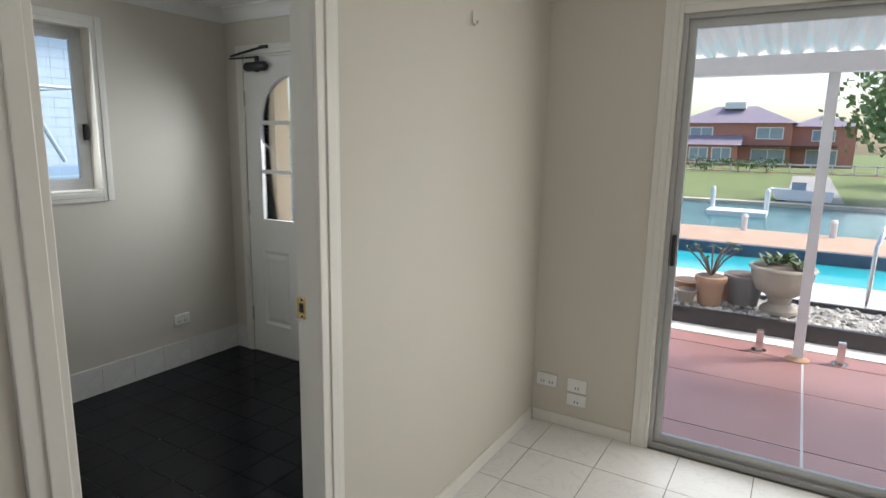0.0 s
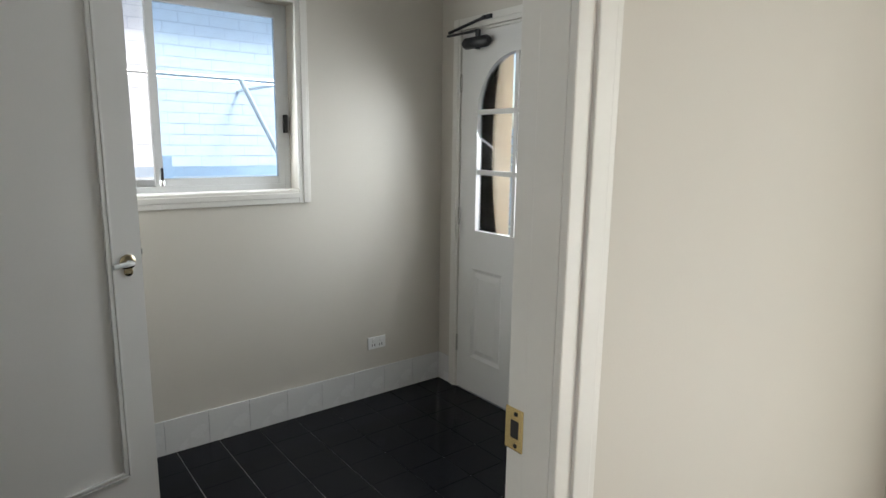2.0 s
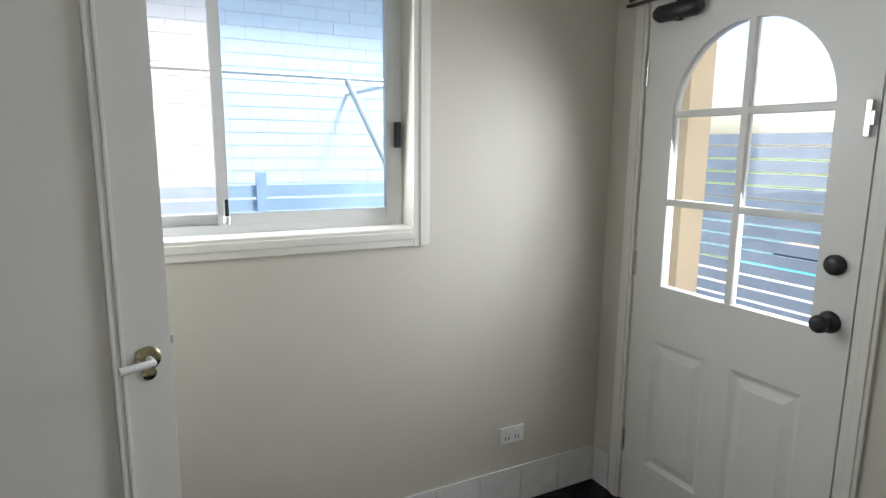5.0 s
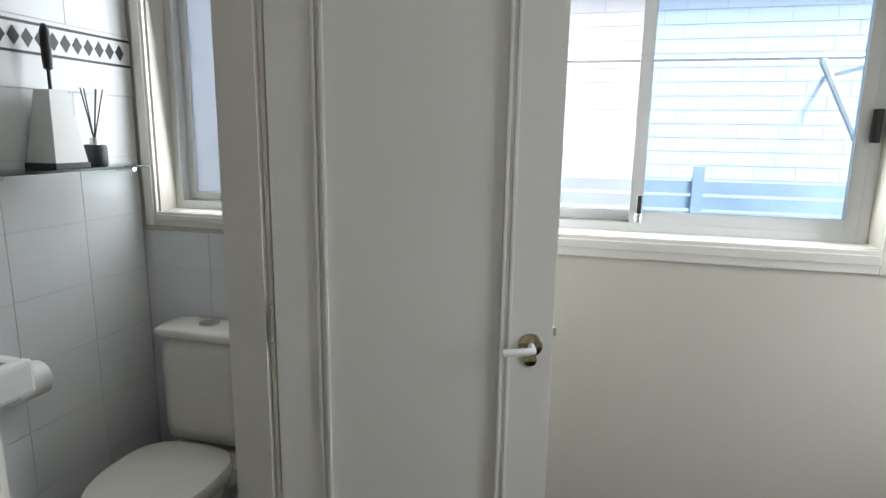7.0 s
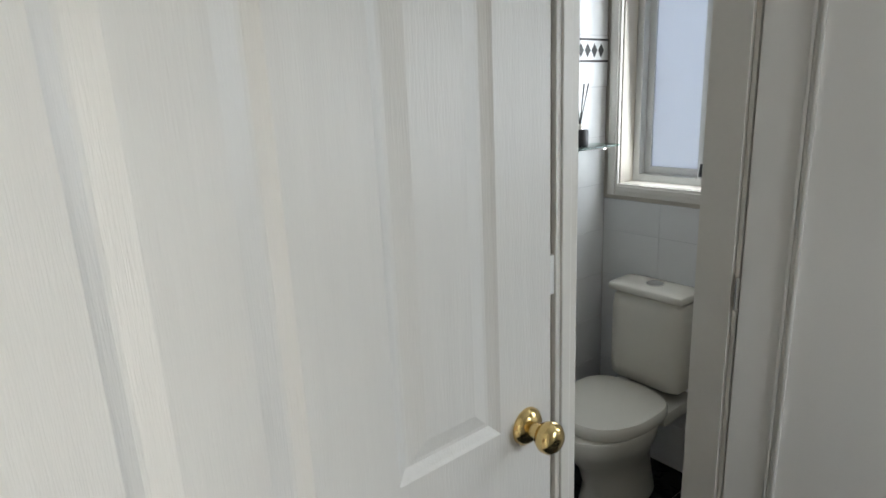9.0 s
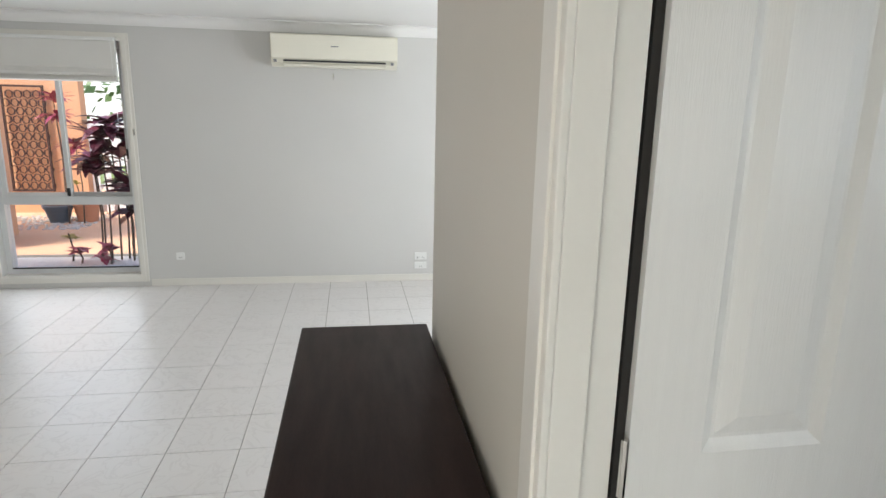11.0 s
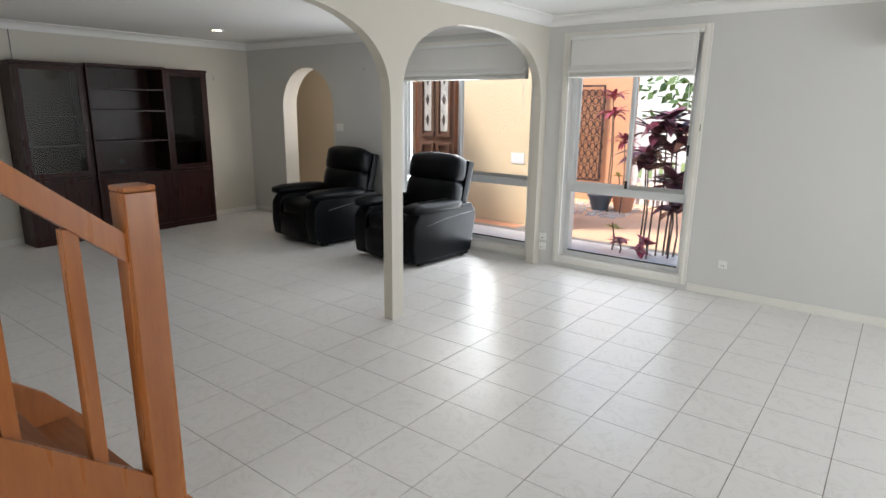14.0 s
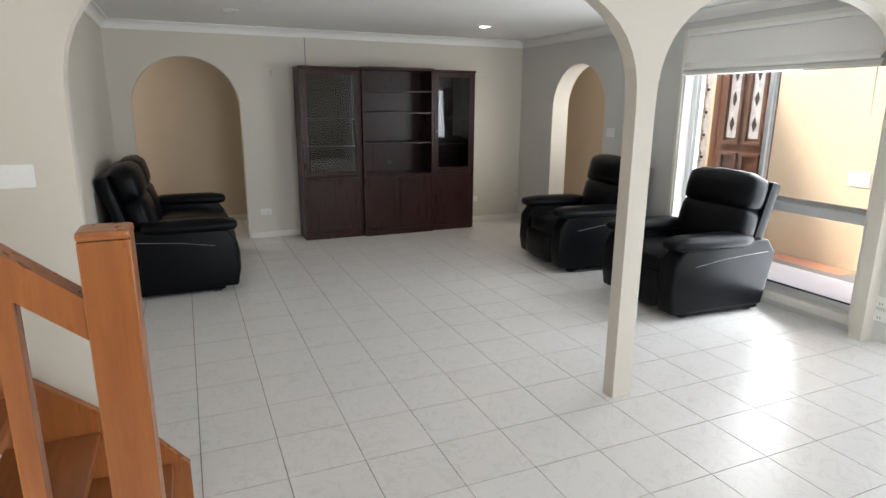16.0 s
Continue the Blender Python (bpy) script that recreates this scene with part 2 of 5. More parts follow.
SAND = mat("pale_sand", (0.60, 0.54, 0.43), 0.9, var=0.12, scale=3)
LAMPG = bpy.data.materials.new("lit_downlight")
LAMPG.use_nodes = True
LAMPG.node_tree.nodes["Principled BSDF"].inputs["Emission Color"].default_value = (1.0, 0.86, 0.6, 1)
LAMPG.node_tree.nodes["Principled BSDF"].inputs["Emission Strength"].default_value = 14.0


# ---------------------------------------------------------------- building helpers
def box(bm, x0, x1, y0, y1, z0, z1, bevel=0.0):
    vs = [bm.verts.new(p) for p in ((x0, y0, z0), (x1, y0, z0), (x1, y1, z0), (x0, y1, z0), (x0, y0, z1), (x1, y0, z1), (x1, y1, z1), (x0, y1, z1))]
    fs = [bm.faces.new([vs[i] for i in f]) for f in ((3, 2, 1, 0), (4, 5, 6, 7), (0, 1, 5, 4), (1, 2, 6, 5), (2, 3, 7, 6), (3, 0, 4, 7))]
    if bevel:
        es = {e for f in fs for e in f.edges}
        bmesh.ops.bevel(bm, geom=list(es), offset=bevel, segments=2, affect="EDGES", profile=0.6)
    return bm


def B(*a, **k):
    return box(bmesh.new(), *a, **k)


def boxes(*rows, bevel=0.0):
    bm = bmesh.new()
    for r in rows:
        box(bm, *r, bevel=bevel)
    return bm


def mesh_of(bm, name, material, smooth=False):
    me = bpy.data.meshes.new(name)
    bmesh.ops.recalc_face_normals(bm, faces=bm.faces)
    bm.to_mesh(me)
    bm.free()
    me.materials.append(material)
    if smooth:
        for p in me.polygons:
            p.use_smooth = True
        me.set_sharp_from_angle(angle=radians(45))
    return me


def part(name, bm, material, parent, label="", smooth=False):
    ob = new(name, mesh_of(bm, name, material, smooth))
    ob.parent = parent
    if label:
        ob["label"] = label
    return ob


def solid(name, bm, material, label, category="", kind="", group="", smooth=False):
    return tagged(new(name, mesh_of(bm, name, material, smooth)), label, category, group, kind)


def thing(name, label, category, at=(0, 0, 0), turn=0, group="", kind=""):
    ob = new(name)
    ob.matrix_basis = pose(*at, 0, 0, turn)
    return tagged(ob, label, category, group, kind)


def lathe(bm, profile, segs=24, centre=(0, 0, 0)):
    rings = []
    for r, z in profile:
        rings.append([bm.verts.new((centre[0] + r * math.cos(2 * math.pi * i / segs), centre[1] + r * math.sin(2 * math.pi * i / segs), centre[2] + z)) for i in range(segs)])
    for a, b in zip(rings, rings[1:]):
        for i in range(segs):
            bm.faces.new((a[i], a[(i + 1) % segs], b[(i + 1) % segs], b[i]))
    bm.faces.new(rings[0][::-1])
    bm.faces.new(rings[-1])
    return bm


def tube(bm, points, radius, segs=8):
    """Round bar through points; radius may taper as a list."""
    pts = [Vector(p) for p in points]
    rads = radius if isinstance(radius, (list, tuple)) else [radius] * len(pts)
    rings = []
    for i, p in enumerate(pts):
        d = (pts[min(i + 1, len(pts) - 1)] - pts[max(i - 1, 0)]).normalized()
        u = d.orthogonal().normalized()
        if i and u.dot(last) < 0:
            u = -u
        if i:
            u = (last - d * last.dot(d)).normalized()
        last = u
        w = d.cross(u)
        rings.append([bm.verts.new(p + rads[i] * (u * math.cos(2 * math.pi * k / segs) + w * math.sin(2 * math.pi * k / segs))) for k in range(segs)])
    for a, b in zip(rings, rings[1:]):
        for k in range(segs):
            bm.faces.new((a[k], a[(k + 1) % segs], b[(k + 1) % segs], b[k]))
    bm.faces.new(rings[0][::-1])
    bm.faces.new(rings[-1])
    return bm


def prism(bm, outline, axis, a, b):
    """Extrudes a 2D outline along an axis from a to b."""
    def place(p, t):
        return {"x": (t, p[0], p[1]), "y": (p[0], t, p[1]), "z": (p[0], p[1], t)}[axis]
    lo, hi = [bm.verts.new(place(p, a)) for p in outline], [bm.verts.new(place(p, b)) for p in outline]
    bm.faces.new(lo)
    bm.faces.new(hi[::-1])
    for i in range(len(lo)):
        j = (i + 1) % len(lo)
        bm.faces.new((lo[i], hi[i], hi[j], lo[j]))
    return bm


def sweep_blob(bm, x0, x1, y0, y1, z0, z1, r, puff=0.0, cuts=5):
    """A cushion: a box with big rounded edges and slightly swollen faces."""
    start = len(bm.verts)
    tmp = bmesh.new()
    bmesh.ops.create_cube(tmp, size=2)
    bmesh.ops.subdivide_edges(tmp, edges=tmp.edges, cuts=cuts, use_grid_fill=True)
    half = Vector(((x1 - x0) / 2, (y1 - y0) / 2, (z1 - z0) / 2))
    mid = Vector(((x1 + x0) / 2, (y1 + y0) / 2, (z1 + z0) / 2))
    vs = []
    for v in tmp.verts:
        c = v.co.copy()
        inner = Vector([max(0.001, h - r) for h in half])
        q = Vector([c[i] * half[i] for i in range(3)])
        core = Vector([max(-inner[i], min(inner[i], q[i])) for i in range(3)])
        d = q - core
        if d.length > 1e-6:
            q = core + d.normalized() * r
        swell = Vector([c[i] * puff * (1 - c[(i + 1) % 3] ** 2) * (1 - c[(i + 2) % 3] ** 2) for i in range(3)])
        vs.append(bm.verts.new(mid + q + swell))
    for f in tmp.faces:
        bm.faces.new([vs[v.index] for v in f.verts])
    tmp.free()
    return bm


def wall(name, axis, t0, t1, a0, a1, z0, z1, material, label, holes=(), arches=()):
    """A wall whose thickness runs along axis from t0 to t1. holes: (a, b, z, z). arches: (a, b, spring, crown)."""
    bm = bmesh.new()
    def slab(a, b, c, d):
        if b - a > 1e-4 and d - c > 1e-4:
            box(bm, *((t0, t1, a, b) if axis == "x" else (a, b, t0, t1)), c, d)
    cuts = sorted([(h[0], h[1], "h", h) for h in holes] + [(h[0], h[1], "a", h) for h in arches])
    at = a0
    for a, b, kind, h in cuts:
        slab(at, a, z0, z1)
        if kind == "h":
            slab(a, b, z0, h[2])
            slab(a, b, h[3], z1)
        else:
            steps, mid, half = 28, (a + b) / 2, (b - a) / 2
            pts = []
            for i in range(steps + 1):
                w = math.pi - math.pi * i / steps
                p = 2.0 / h[4] if len(h) > 4 else 1.0
                cx, sx = math.cos(w), math.sin(w)
                pts.append((mid + half * math.copysign(abs(cx) ** p, cx), h[2] + (h[3] - h[2]) * abs(sx) ** p))
            for p, q in zip(pts, pts[1:]):
                prism(bm, [p, q, (q[0], z1), (p[0], z1)], axis, t0, t1)
        at = b
    slab(at, a1, z0, z1)
    bmesh.ops.remove_doubles(bm, verts=bm.verts, dist=0.0005)
    return solid(name, bm, material, label, kind="structure")


def pieces(parent, name, rows, material, bevel=0.0015, limit=300, near=None, rest_material=None):
    """One object for each (x0, x1, y0, y1, z0, z1); alike sizes share a mesh. Those past the limit are joined."""
    rows = sorted(rows, key=near) if near else rows
    made = {}
    for x0, x1, y0, y1, z0, z1 in rows[:limit]:
        size = (round(x1 - x0, 3), round(y1 - y0, 3), round(z1 - z0, 3))
        if size not in made:
            hx, hy, hz = size[0] / 2, size[1] / 2, size[2] / 2
            made[size] = mesh_of(B(-hx, hx, -hy, hy, -hz, hz), name, material)
        ob = new(name, made[size])
        ob.location = ((x0 + x1) / 2, (y0 + y1) / 2, (z0 + z1) / 2)
        ob.parent = parent
    if rows[limit:]:
        verts, faces = [], []
        for x0, x1, y0, y1, z0, z1 in rows[limit:]:
            k = len(verts)
            verts += [(x0, y0, z0), (x1, y0, z0), (x1, y1, z0), (x0, y1, z0), (x0, y0, z1), (x1, y0, z1), (x1, y1, z1), (x0, y1, z1)]
            faces += [tuple(k + i for i in f) for f in ((3, 2, 1, 0), (4, 5, 6, 7), (0, 1, 5, 4), (1, 2, 6, 5), (2, 3, 7, 6), (3, 0, 4, 7))]
        me = bpy.data.meshes.new(name + "_rest")
        me.from_pydata(verts, [], faces)
        me.materials.append(rest_material or material)
        ob = new(name + "_rest", me)
        ob.parent = parent
        ob["kind"] = "stuff"


def casing(name, axis, face, out, a0, a1, z0, z1, label, sill=False, w=0.065, proud=0.018):
    """Moulded trim round an opening, on the wall face that looks along out (+1 or -1)."""
    root = thing(name, label, "trim", kind="structure")
    def strip(nm, a, b, c, d, inner):
        bm = bmesh.new()
        def bx(a, b, c, d, p):
            lo, hi = sorted((face, face + out * p))
            box(bm, *((lo, hi, a, b) if axis == "x" else (a, b, lo, hi)), c, d, bevel=0.003)
        bx(a, b, c, d, proud * 0.7)
        if inner == "z":
            m = (c + d) / 2
            bx(a, b, m - w * 0.12, m + w * 0.3, proud)
        else:
            m = (a + b) / 2
            bx(m - w * 0.3, m + w * 0.12, c, d, proud)
        part(nm, bm, TRIM, root)
    lo = z0 - (w if sill else 0)
    strip("trim_side", a0 - w, a0, lo, z1 + w, "a")
    strip("trim_side", a1, a1 + w, lo, z1 + w, "a")
    strip("trim_head", a0, a1, z1, z1 + w, "z")
    if sill:
        strip("trim_sill", a0, a1, z0 - w, z0, "z")
    return root


def outlet(axis, face, out, a, z, label, w=0.115, h=0.07, name="power_outlet", switches=2):
    root = thing(name, label, "outlet")
    def bx(a0, a1, z0, z1, p0, p1, bevel=0.002):
        lo, hi = sorted((face + out * p0, face + out * p1))
        return B(*((lo, hi, a0, a1) if axis == "x" else (a0, a1, lo, hi)), z0, z1, bevel=bevel)
    part("plate", bx(a - w / 2, a + w / 2, z - h / 2, z + h / 2, 0, 0.009), WHITE, root)
    for i in range(switches):
        c = a + (i - (switches - 1) / 2) * w * 0.42
        part("switch", bx(c - 0.008, c + 0.008, z + h * 0.08, z + h * 0.34, 0.009, 0.013), WHITE, root)
        for d in (-0.008, 0.008) if name == "power_outlet" else ():
            part("slot", bx(c + d - 0.002, c + d + 0.002, z - h * 0.28, z - h * 0.08, 0.009, 0.0095, 0), GAPM, root)
    return root


def hook(axis, face, out, a, z):
    bm = bmesh.new()
    def p(t, u, w):
        return (face + out * t, u, w) if axis == "x" else (u, face + out * t, w)
    tube(bm, [p(0.002, a, z + 0.03), p(0.004, a, z - 0.01), p(0.012, a, z - 0.025), p(0.022, a, z - 0.018), p(0.024, a, z - 0.006)], 0.004, 6)
    return solid("wall_hook", bm, CHROME, "small metal picture hook on the painted wall", "hook", smooth=True)

# ---------------------------------------------------------------- the structure
YW = 5.40       # courtyard wall
FAR = -8.15     # wall behind the display cabinet
CH = 2.30       # living ceiling
LCH = 2.36      # laundry ceiling

# living room shell
wall("wall_courtyard", "y", YW, YW + 0.22, -8.3, 2.6, 0, CH + 0.3, PAINT_COOL, "pale grey painted wall with tall windows and an arch",
     holes=[(-5.32, -3.63, 0.11, 2.09), (-3.25, -2.12, 0.11, 2.09)], arches=[(-7.40, -6.42, 1.46, 1.96)])
wall("wall_far", "x", FAR - 0.13, FAR, 0.5, YW, 0, CH + 0.3, PAINT, "warm grey painted wall with an arched opening", arches=[(0.82, 1.88, 1.46, 1.98)])
wall("wall_sofa", "y", 0.50, 0.63, FAR, -3.55, 0, CH + 0.3, PAINT, "warm grey painted wall behind the sofa")
wall("wall_arches", "x", -3.55, -3.47, -1.86, YW, 0, CH + 0.3, PAINT, "painted dividing wall with two wide arches and a slim post",
     arches=[(0.95, 3.255, 1.48, 2.10, 2.7), (3.37, 5.29, 1.48, 2.10, 2.7)])
wall("wall_laundry", "x", 0.0, 0.10, -1.74, 1.80, 0, CH + 0.3, PAINT, "warm cream-grey wall with the laundry doorway", holes=[(-0.08, 0.68, 0.0, 2.05)])
wall("wall_garden", "y", -1.86, -1.74, -3.55, 0.10, 0, CH + 0.3, PAINT, "warm grey wall with a glass sliding door", holes=[(-2.62, -0.635, 0.0, 2.10)])
wall("wall_exit", "y", -1.71, -1.63, 0.10, 2.50, 0, LCH + 0.3, PAINT, "warm grey laundry wall with the back door", holes=[(1.275, 2.12, 0.0, 2.06)])
wall("wall_side", "x", 2.295, 2.50, -1.63, YW, 0, LCH + 0.3, PAINT, "warm grey outer wall with two sliding windows",
     holes=[(-0.72, 0.52, 1.21, 2.10), (0.97, 1.53, 1.21, 2.10), (2.5, 4.5, 0.3, 2.10)])
wall("wall_toilet", "y", 0.75, 0.85, 0.10, 2.295, 0, LCH + 0.3, PAINT, "warm grey partition with the toilet doorway", holes=[(1.035, 1.70, 0.0, 2.05)])
wall("wall_toilet_back", "y", 1.615, 1.80, 0.10, 2.295, 0, LCH + 0.3, PAINT, "partition behind the toilet room")
solid("ceiling", B(-8.3, 0.10, -1.86, YW + 0.2, CH, CH + 0.12), CEIL, "white painted plaster ceiling", kind="structure")
solid("ceiling_dining", B(0.10, 2.5, 1.80, YW + 0.2, CH, CH + 0.12), CEIL, "white painted plaster ceiling", kind="structure")
solid("ceiling_laundry", B(0.10, 2.5, -1.83, 1.80, LCH, LCH + 0.12), CEIL, "white painted laundry ceiling", kind="structure")
# rooms seen through the arches
wall("wall_hall", "y", YW + 1.25, YW + 1.35, -9.5, -6.36, 0, CH + 0.3, BEIGE, "beige hallway wall")
wall("wall_hall_end", "x", -6.41, -6.36, YW + 0.22, YW + 1.25, 0, CH + 0.3, BEIGE, "beige hallway end wall")
wall("wall_hall_west", "x", -9.5, -9.4, -0.5, YW + 1.25, 0, CH + 0.3, BEIGE, "beige hallway wall behind the far arch")
wall("wall_hall_south", "y", -0.5, -0.4, -9.5, FAR, 0, CH + 0.3, BEIGE, "beige hallway wall")
wall("wall_hall_near", "x", FAR - 0.13, FAR, -0.5, 0.5, 0, CH + 0.3, BEIGE, "beige hallway wall")
solid("ceiling_hall", boxes((-9.5, -8.3, -0.5, YW + 1.35, CH, CH + 0.1), (-8.3, -6.36, YW + 0.22, YW + 1.35, CH, CH + 0.1)), CEIL, "white hallway ceiling", kind="structure")


def cornice(name, axis, face, out, a0, a1, top, size=0.085):
    pts = [(face, top), (face + out * size, top), (face + out * size, top - 0.012)] + [(face + out * (0.012 + (size - 0.024) * (1 - math.sin(math.pi / 2 * i / 7))), top - 0.012 - (size - 0.024) * (1 - math.cos(math.pi / 2 * i / 7))) for i in range(8)] + [(face + out * 0.012, top - size), (face, top - size)]
    bm = prism(bmesh.new(), pts, "y" if axis == "x" else "x", a0, a1)
    return solid(name, bm, CEIL, "white coved plaster cornice", kind="structure", smooth=True)


cornice("trim_cornice", "y", YW, -1, FAR, -3.55, CH)
cornice("trim_cornice", "y", YW, -1, -3.47, 2.29, CH)
cornice("trim_cornice", "x", FAR, 1, 0.63, YW, CH)
cornice("trim_cornice", "y", 0.63, 1, FAR, -3.55, CH)
cornice("trim_cornice", "x", -3.55, -1, 0.63, YW, CH)
cornice("trim_cornice", "x", -3.47, 1, -1.74, YW, CH)
cornice("trim_cornice", "x", 0.0, -1, -1.74, 1.80, CH)
cornice("trim_cornice", "y", -1.74, 1, -3.47, 0.0, CH)
cornice("trim_cornice", "x", 2.295, -1, -1.63, 0.75, LCH)
cornice("trim_cornice", "y", -1.63, 1, 0.10, 2.295, LCH)


def baseboard(axis, face, out, a0, a1, h=0.065, t=0.012):
    lo, hi = sorted((face, face + out * t))
    solid("baseboard", B(*((lo, hi, a0, a1) if axis == "x" else (a0, a1, lo, hi)), 0, h, bevel=0.003), TRIM, "low cream painted baseboard", kind="structure")


baseboard("y", YW, -1, -2.04, 2.29)
baseboard("y", YW, -1, -6.40, -5.40)
baseboard("y", YW, -1, FAR + 0.02, -7.42)
baseboard("x", FAR, 1, 1.90, YW)
baseboard("y", 0.63, 1, FAR, -3.56)
baseboard("x", 0.0, -1, -1.72, -0.137)
baseboard("x", 0.0, -1, 0.737, 1.80)
baseboard("y", -1.74, 1, -0.552, -0.012)
baseboard("y", YW + 1.25, -1, -9.4, -6.42)
baseboard("x", -9.4, 1, -0.4, 6.6)

# floors
solid("floor", B(-9.5, 0.06, -1.86, YW + 1.35, -0.15, -0.004), GROUT, "grout bed of the cream tiled floor", kind="structure")
solid("floor_dining", B(0.06, 2.5, 1.80, YW + 0.2, -0.15, -0.004), GROUT, "grout bed of the cream tiled floor", kind="structure")
solid("floor_laundry", B(0.06, 2.5, -1.83, 1.80, -0.15, -0.004), GROUTD, "dark grout bed of the black tiled floor", kind="structure")

# ---------------------------------------------------------------- joinery
casing("trim_laundry_door", "x", 0.0, -1, -0.045, 0.645, 0, 2.03, "cream gloss moulded door trim", w=0.09)
solid("trim_laundry_jamb", boxes((0.0, 0.10, -0.08, -0.062, 0, 2.05), (0.0, 0.10, 0.66, 0.68, 0, 2.05), (0.0, 0.10, -0.062, 0.66, 2.035, 2.05), (0.0, 0.05, -0.062, -0.045, 0, 2.035), (0.0, 0.05, 0.645, 0.66, 0, 2.035), bevel=0.002), TRIM, "cream gloss door jamb with stops", kind="structure")
sp = thing("strike_plate", "brass strike plate let into the door jamb", "strike plate")
part("plate", B(0.066, 0.102, -0.062, -0.0595, 0.99, 1.057, bevel=0.001), BRASS, sp)
for z in (0.998, 1.049):
    part("screw", B(0.077, 0.083, -0.0596, -0.0586, z - 0.003, z + 0.003, bevel=0.001), GAPM, sp)
part("slot", B(0.074, 0.090, -0.060, -0.0590, 1.010, 1.038), GAPM, sp)
casing("trim_toilet_door", "y", 0.75, -1, 1.035, 1.70, 0, 2.04, "cream gloss moulded door trim", w=0.06)
solid("trim_toilet_jamb", boxes((1.035, 1.05, 0.75, 0.85, 0, 2.05), (1.685, 1.70, 0.75, 0.85, 0, 2.05), (1.05, 1.685, 0.75, 0.85, 2.035, 2.05)), TRIM, "cream gloss door jamb", kind="structure")
casing("trim_exit_door", "y", -1.63, 1, 1.275, 2.12, 0, 2.06, "cream gloss moulded door trim", w=0.06)
casing("trim_sliding_door", "y", -1.74, 1, -2.62, -0.635, 0, 2.10, "cream gloss moulded door trim", w=0.08)
casing("trim_side_window", "x", 2.295, -1, -0.72, 0.52, 1.21, 2.10, "cream gloss moulded window trim", sill=True)
casing("trim_toilet_window", "x", 2.285, -1, 0.97, 1.53, 1.21, 2.10, "cream gloss moulded window trim", sill=True, w=0.05)
casing("trim_courtyard_window", "y", YW, -1, -3.25, -2.12, 0.11, 2.09, "cream gloss window trim", sill=True)
casing("trim_courtyard_window", "y", YW, -1, -5.32, -3.63, 0.11, 2.09, "cream gloss window trim", sill=True)


def frame_rect(bm, axis, t0, t1, a0, a1, z0, z1, w, wz=None):
    wz = wz or w
    for a, b, c, d in ((a0, a0 + w, z0, z1), (a1 - w, a1, z0, z1), (a0 + w, a1 - w, z0, z0 + wz), (a0 + w, a1 - w, z1 - wz, z1)):
        box(bm, *((t0, t1, a, b) if axis == "x" else (a, b, t0, t1)), c, d, bevel=0.002)
    return bm


def pane(parent, axis, t, a0, a1, z0, z1, material=None, label=""):
    ob = part("pane", B(*((t - 0.002, t + 0.002, a0, a1) if axis == "x" else (a0, a1, t - 0.002, t + 0.002)), z0, z1), material or GLASS, parent, label)
    ob.visible_shadow = False
    return ob


def sliding_window(name, axis, t, a0, a1, z0, z1, split, label, fixed_glass=None, slide_glass=None, out=1):
    """Aluminium slider: outer frame, one fixed and one sliding sash with a lock and a pull."""
    root = thing(name, label, "window", kind="structure")
    part("window_frame", frame_rect(bmesh.new(), axis, t - 0.04, t + 0.04, a0, a1, z0, z1, 0.03), ALU, root)
    part("sash", frame_rect(bmesh.new(), axis, t - 0.03 * out - 0.012, t - 0.03 * out + 0.012, a0 + 0.03, split + 0.02, z0 + 0.03, z1 - 0.03, 0.035), ALU, root)
    part("sash", frame_rect(bmesh.new(), axis, t + 0.01 - 0.012, t + 0.01 + 0.012, split - 0.02, a1 - 0.03, z0 + 0.03, z1 - 0.03, 0.03), ALU, root)
    pane(root, axis, t - 0.03 * out, a0 + 0.065, split - 0.015, z0 + 0.065, z1 - 0.065, slide_glass)
    pane(root, axis, t + 0.01, split + 0.01, a1 - 0.06, z0 + 0.06, z1 - 0.06, fixed_glass)
    return root


sw = sliding_window("window_1", "x", 2.42, -0.72, 0.52, 1.21, 2.10, -0.10, "white aluminium sliding window with a key lock", slide_glass=BLUEGLASS)
part("pull", B(2.355, 2.378, -0.705, -0.685, 1.49, 1.58, bevel=0.004), BLACK, sw)
part("key_lock", lathe(bmesh.new(), [(0.012, 0), (0.012, 0.02), (0.008, 0.024)], 12, (2.367, -0.105, 1.245)), CHROME, sw, smooth=True)
part("lock_lever", B(2.36, 2.372, -0.112, -0.099, 1.265, 1.325, bevel=0.003), BLACK, sw)
solid("window_sill", B(2.295, 2.40, -0.72, 0.52, 1.20, 1.212), TRIM, "cream painted inner window sill", kind="structure")
tw = sliding_window("window_2", "x", 2.42, 0.97, 1.53, 1.21, 2.10, 1.22, "small frosted sliding window over the toilet", FROST, FROST)
part("key_lock", lathe(bmesh.new(), [(0.012, 0), (0.012, 0.02), (0.008, 0.05)], 12, (2.367, 1.215, 1.25)), BLACK, tw, smooth=True)


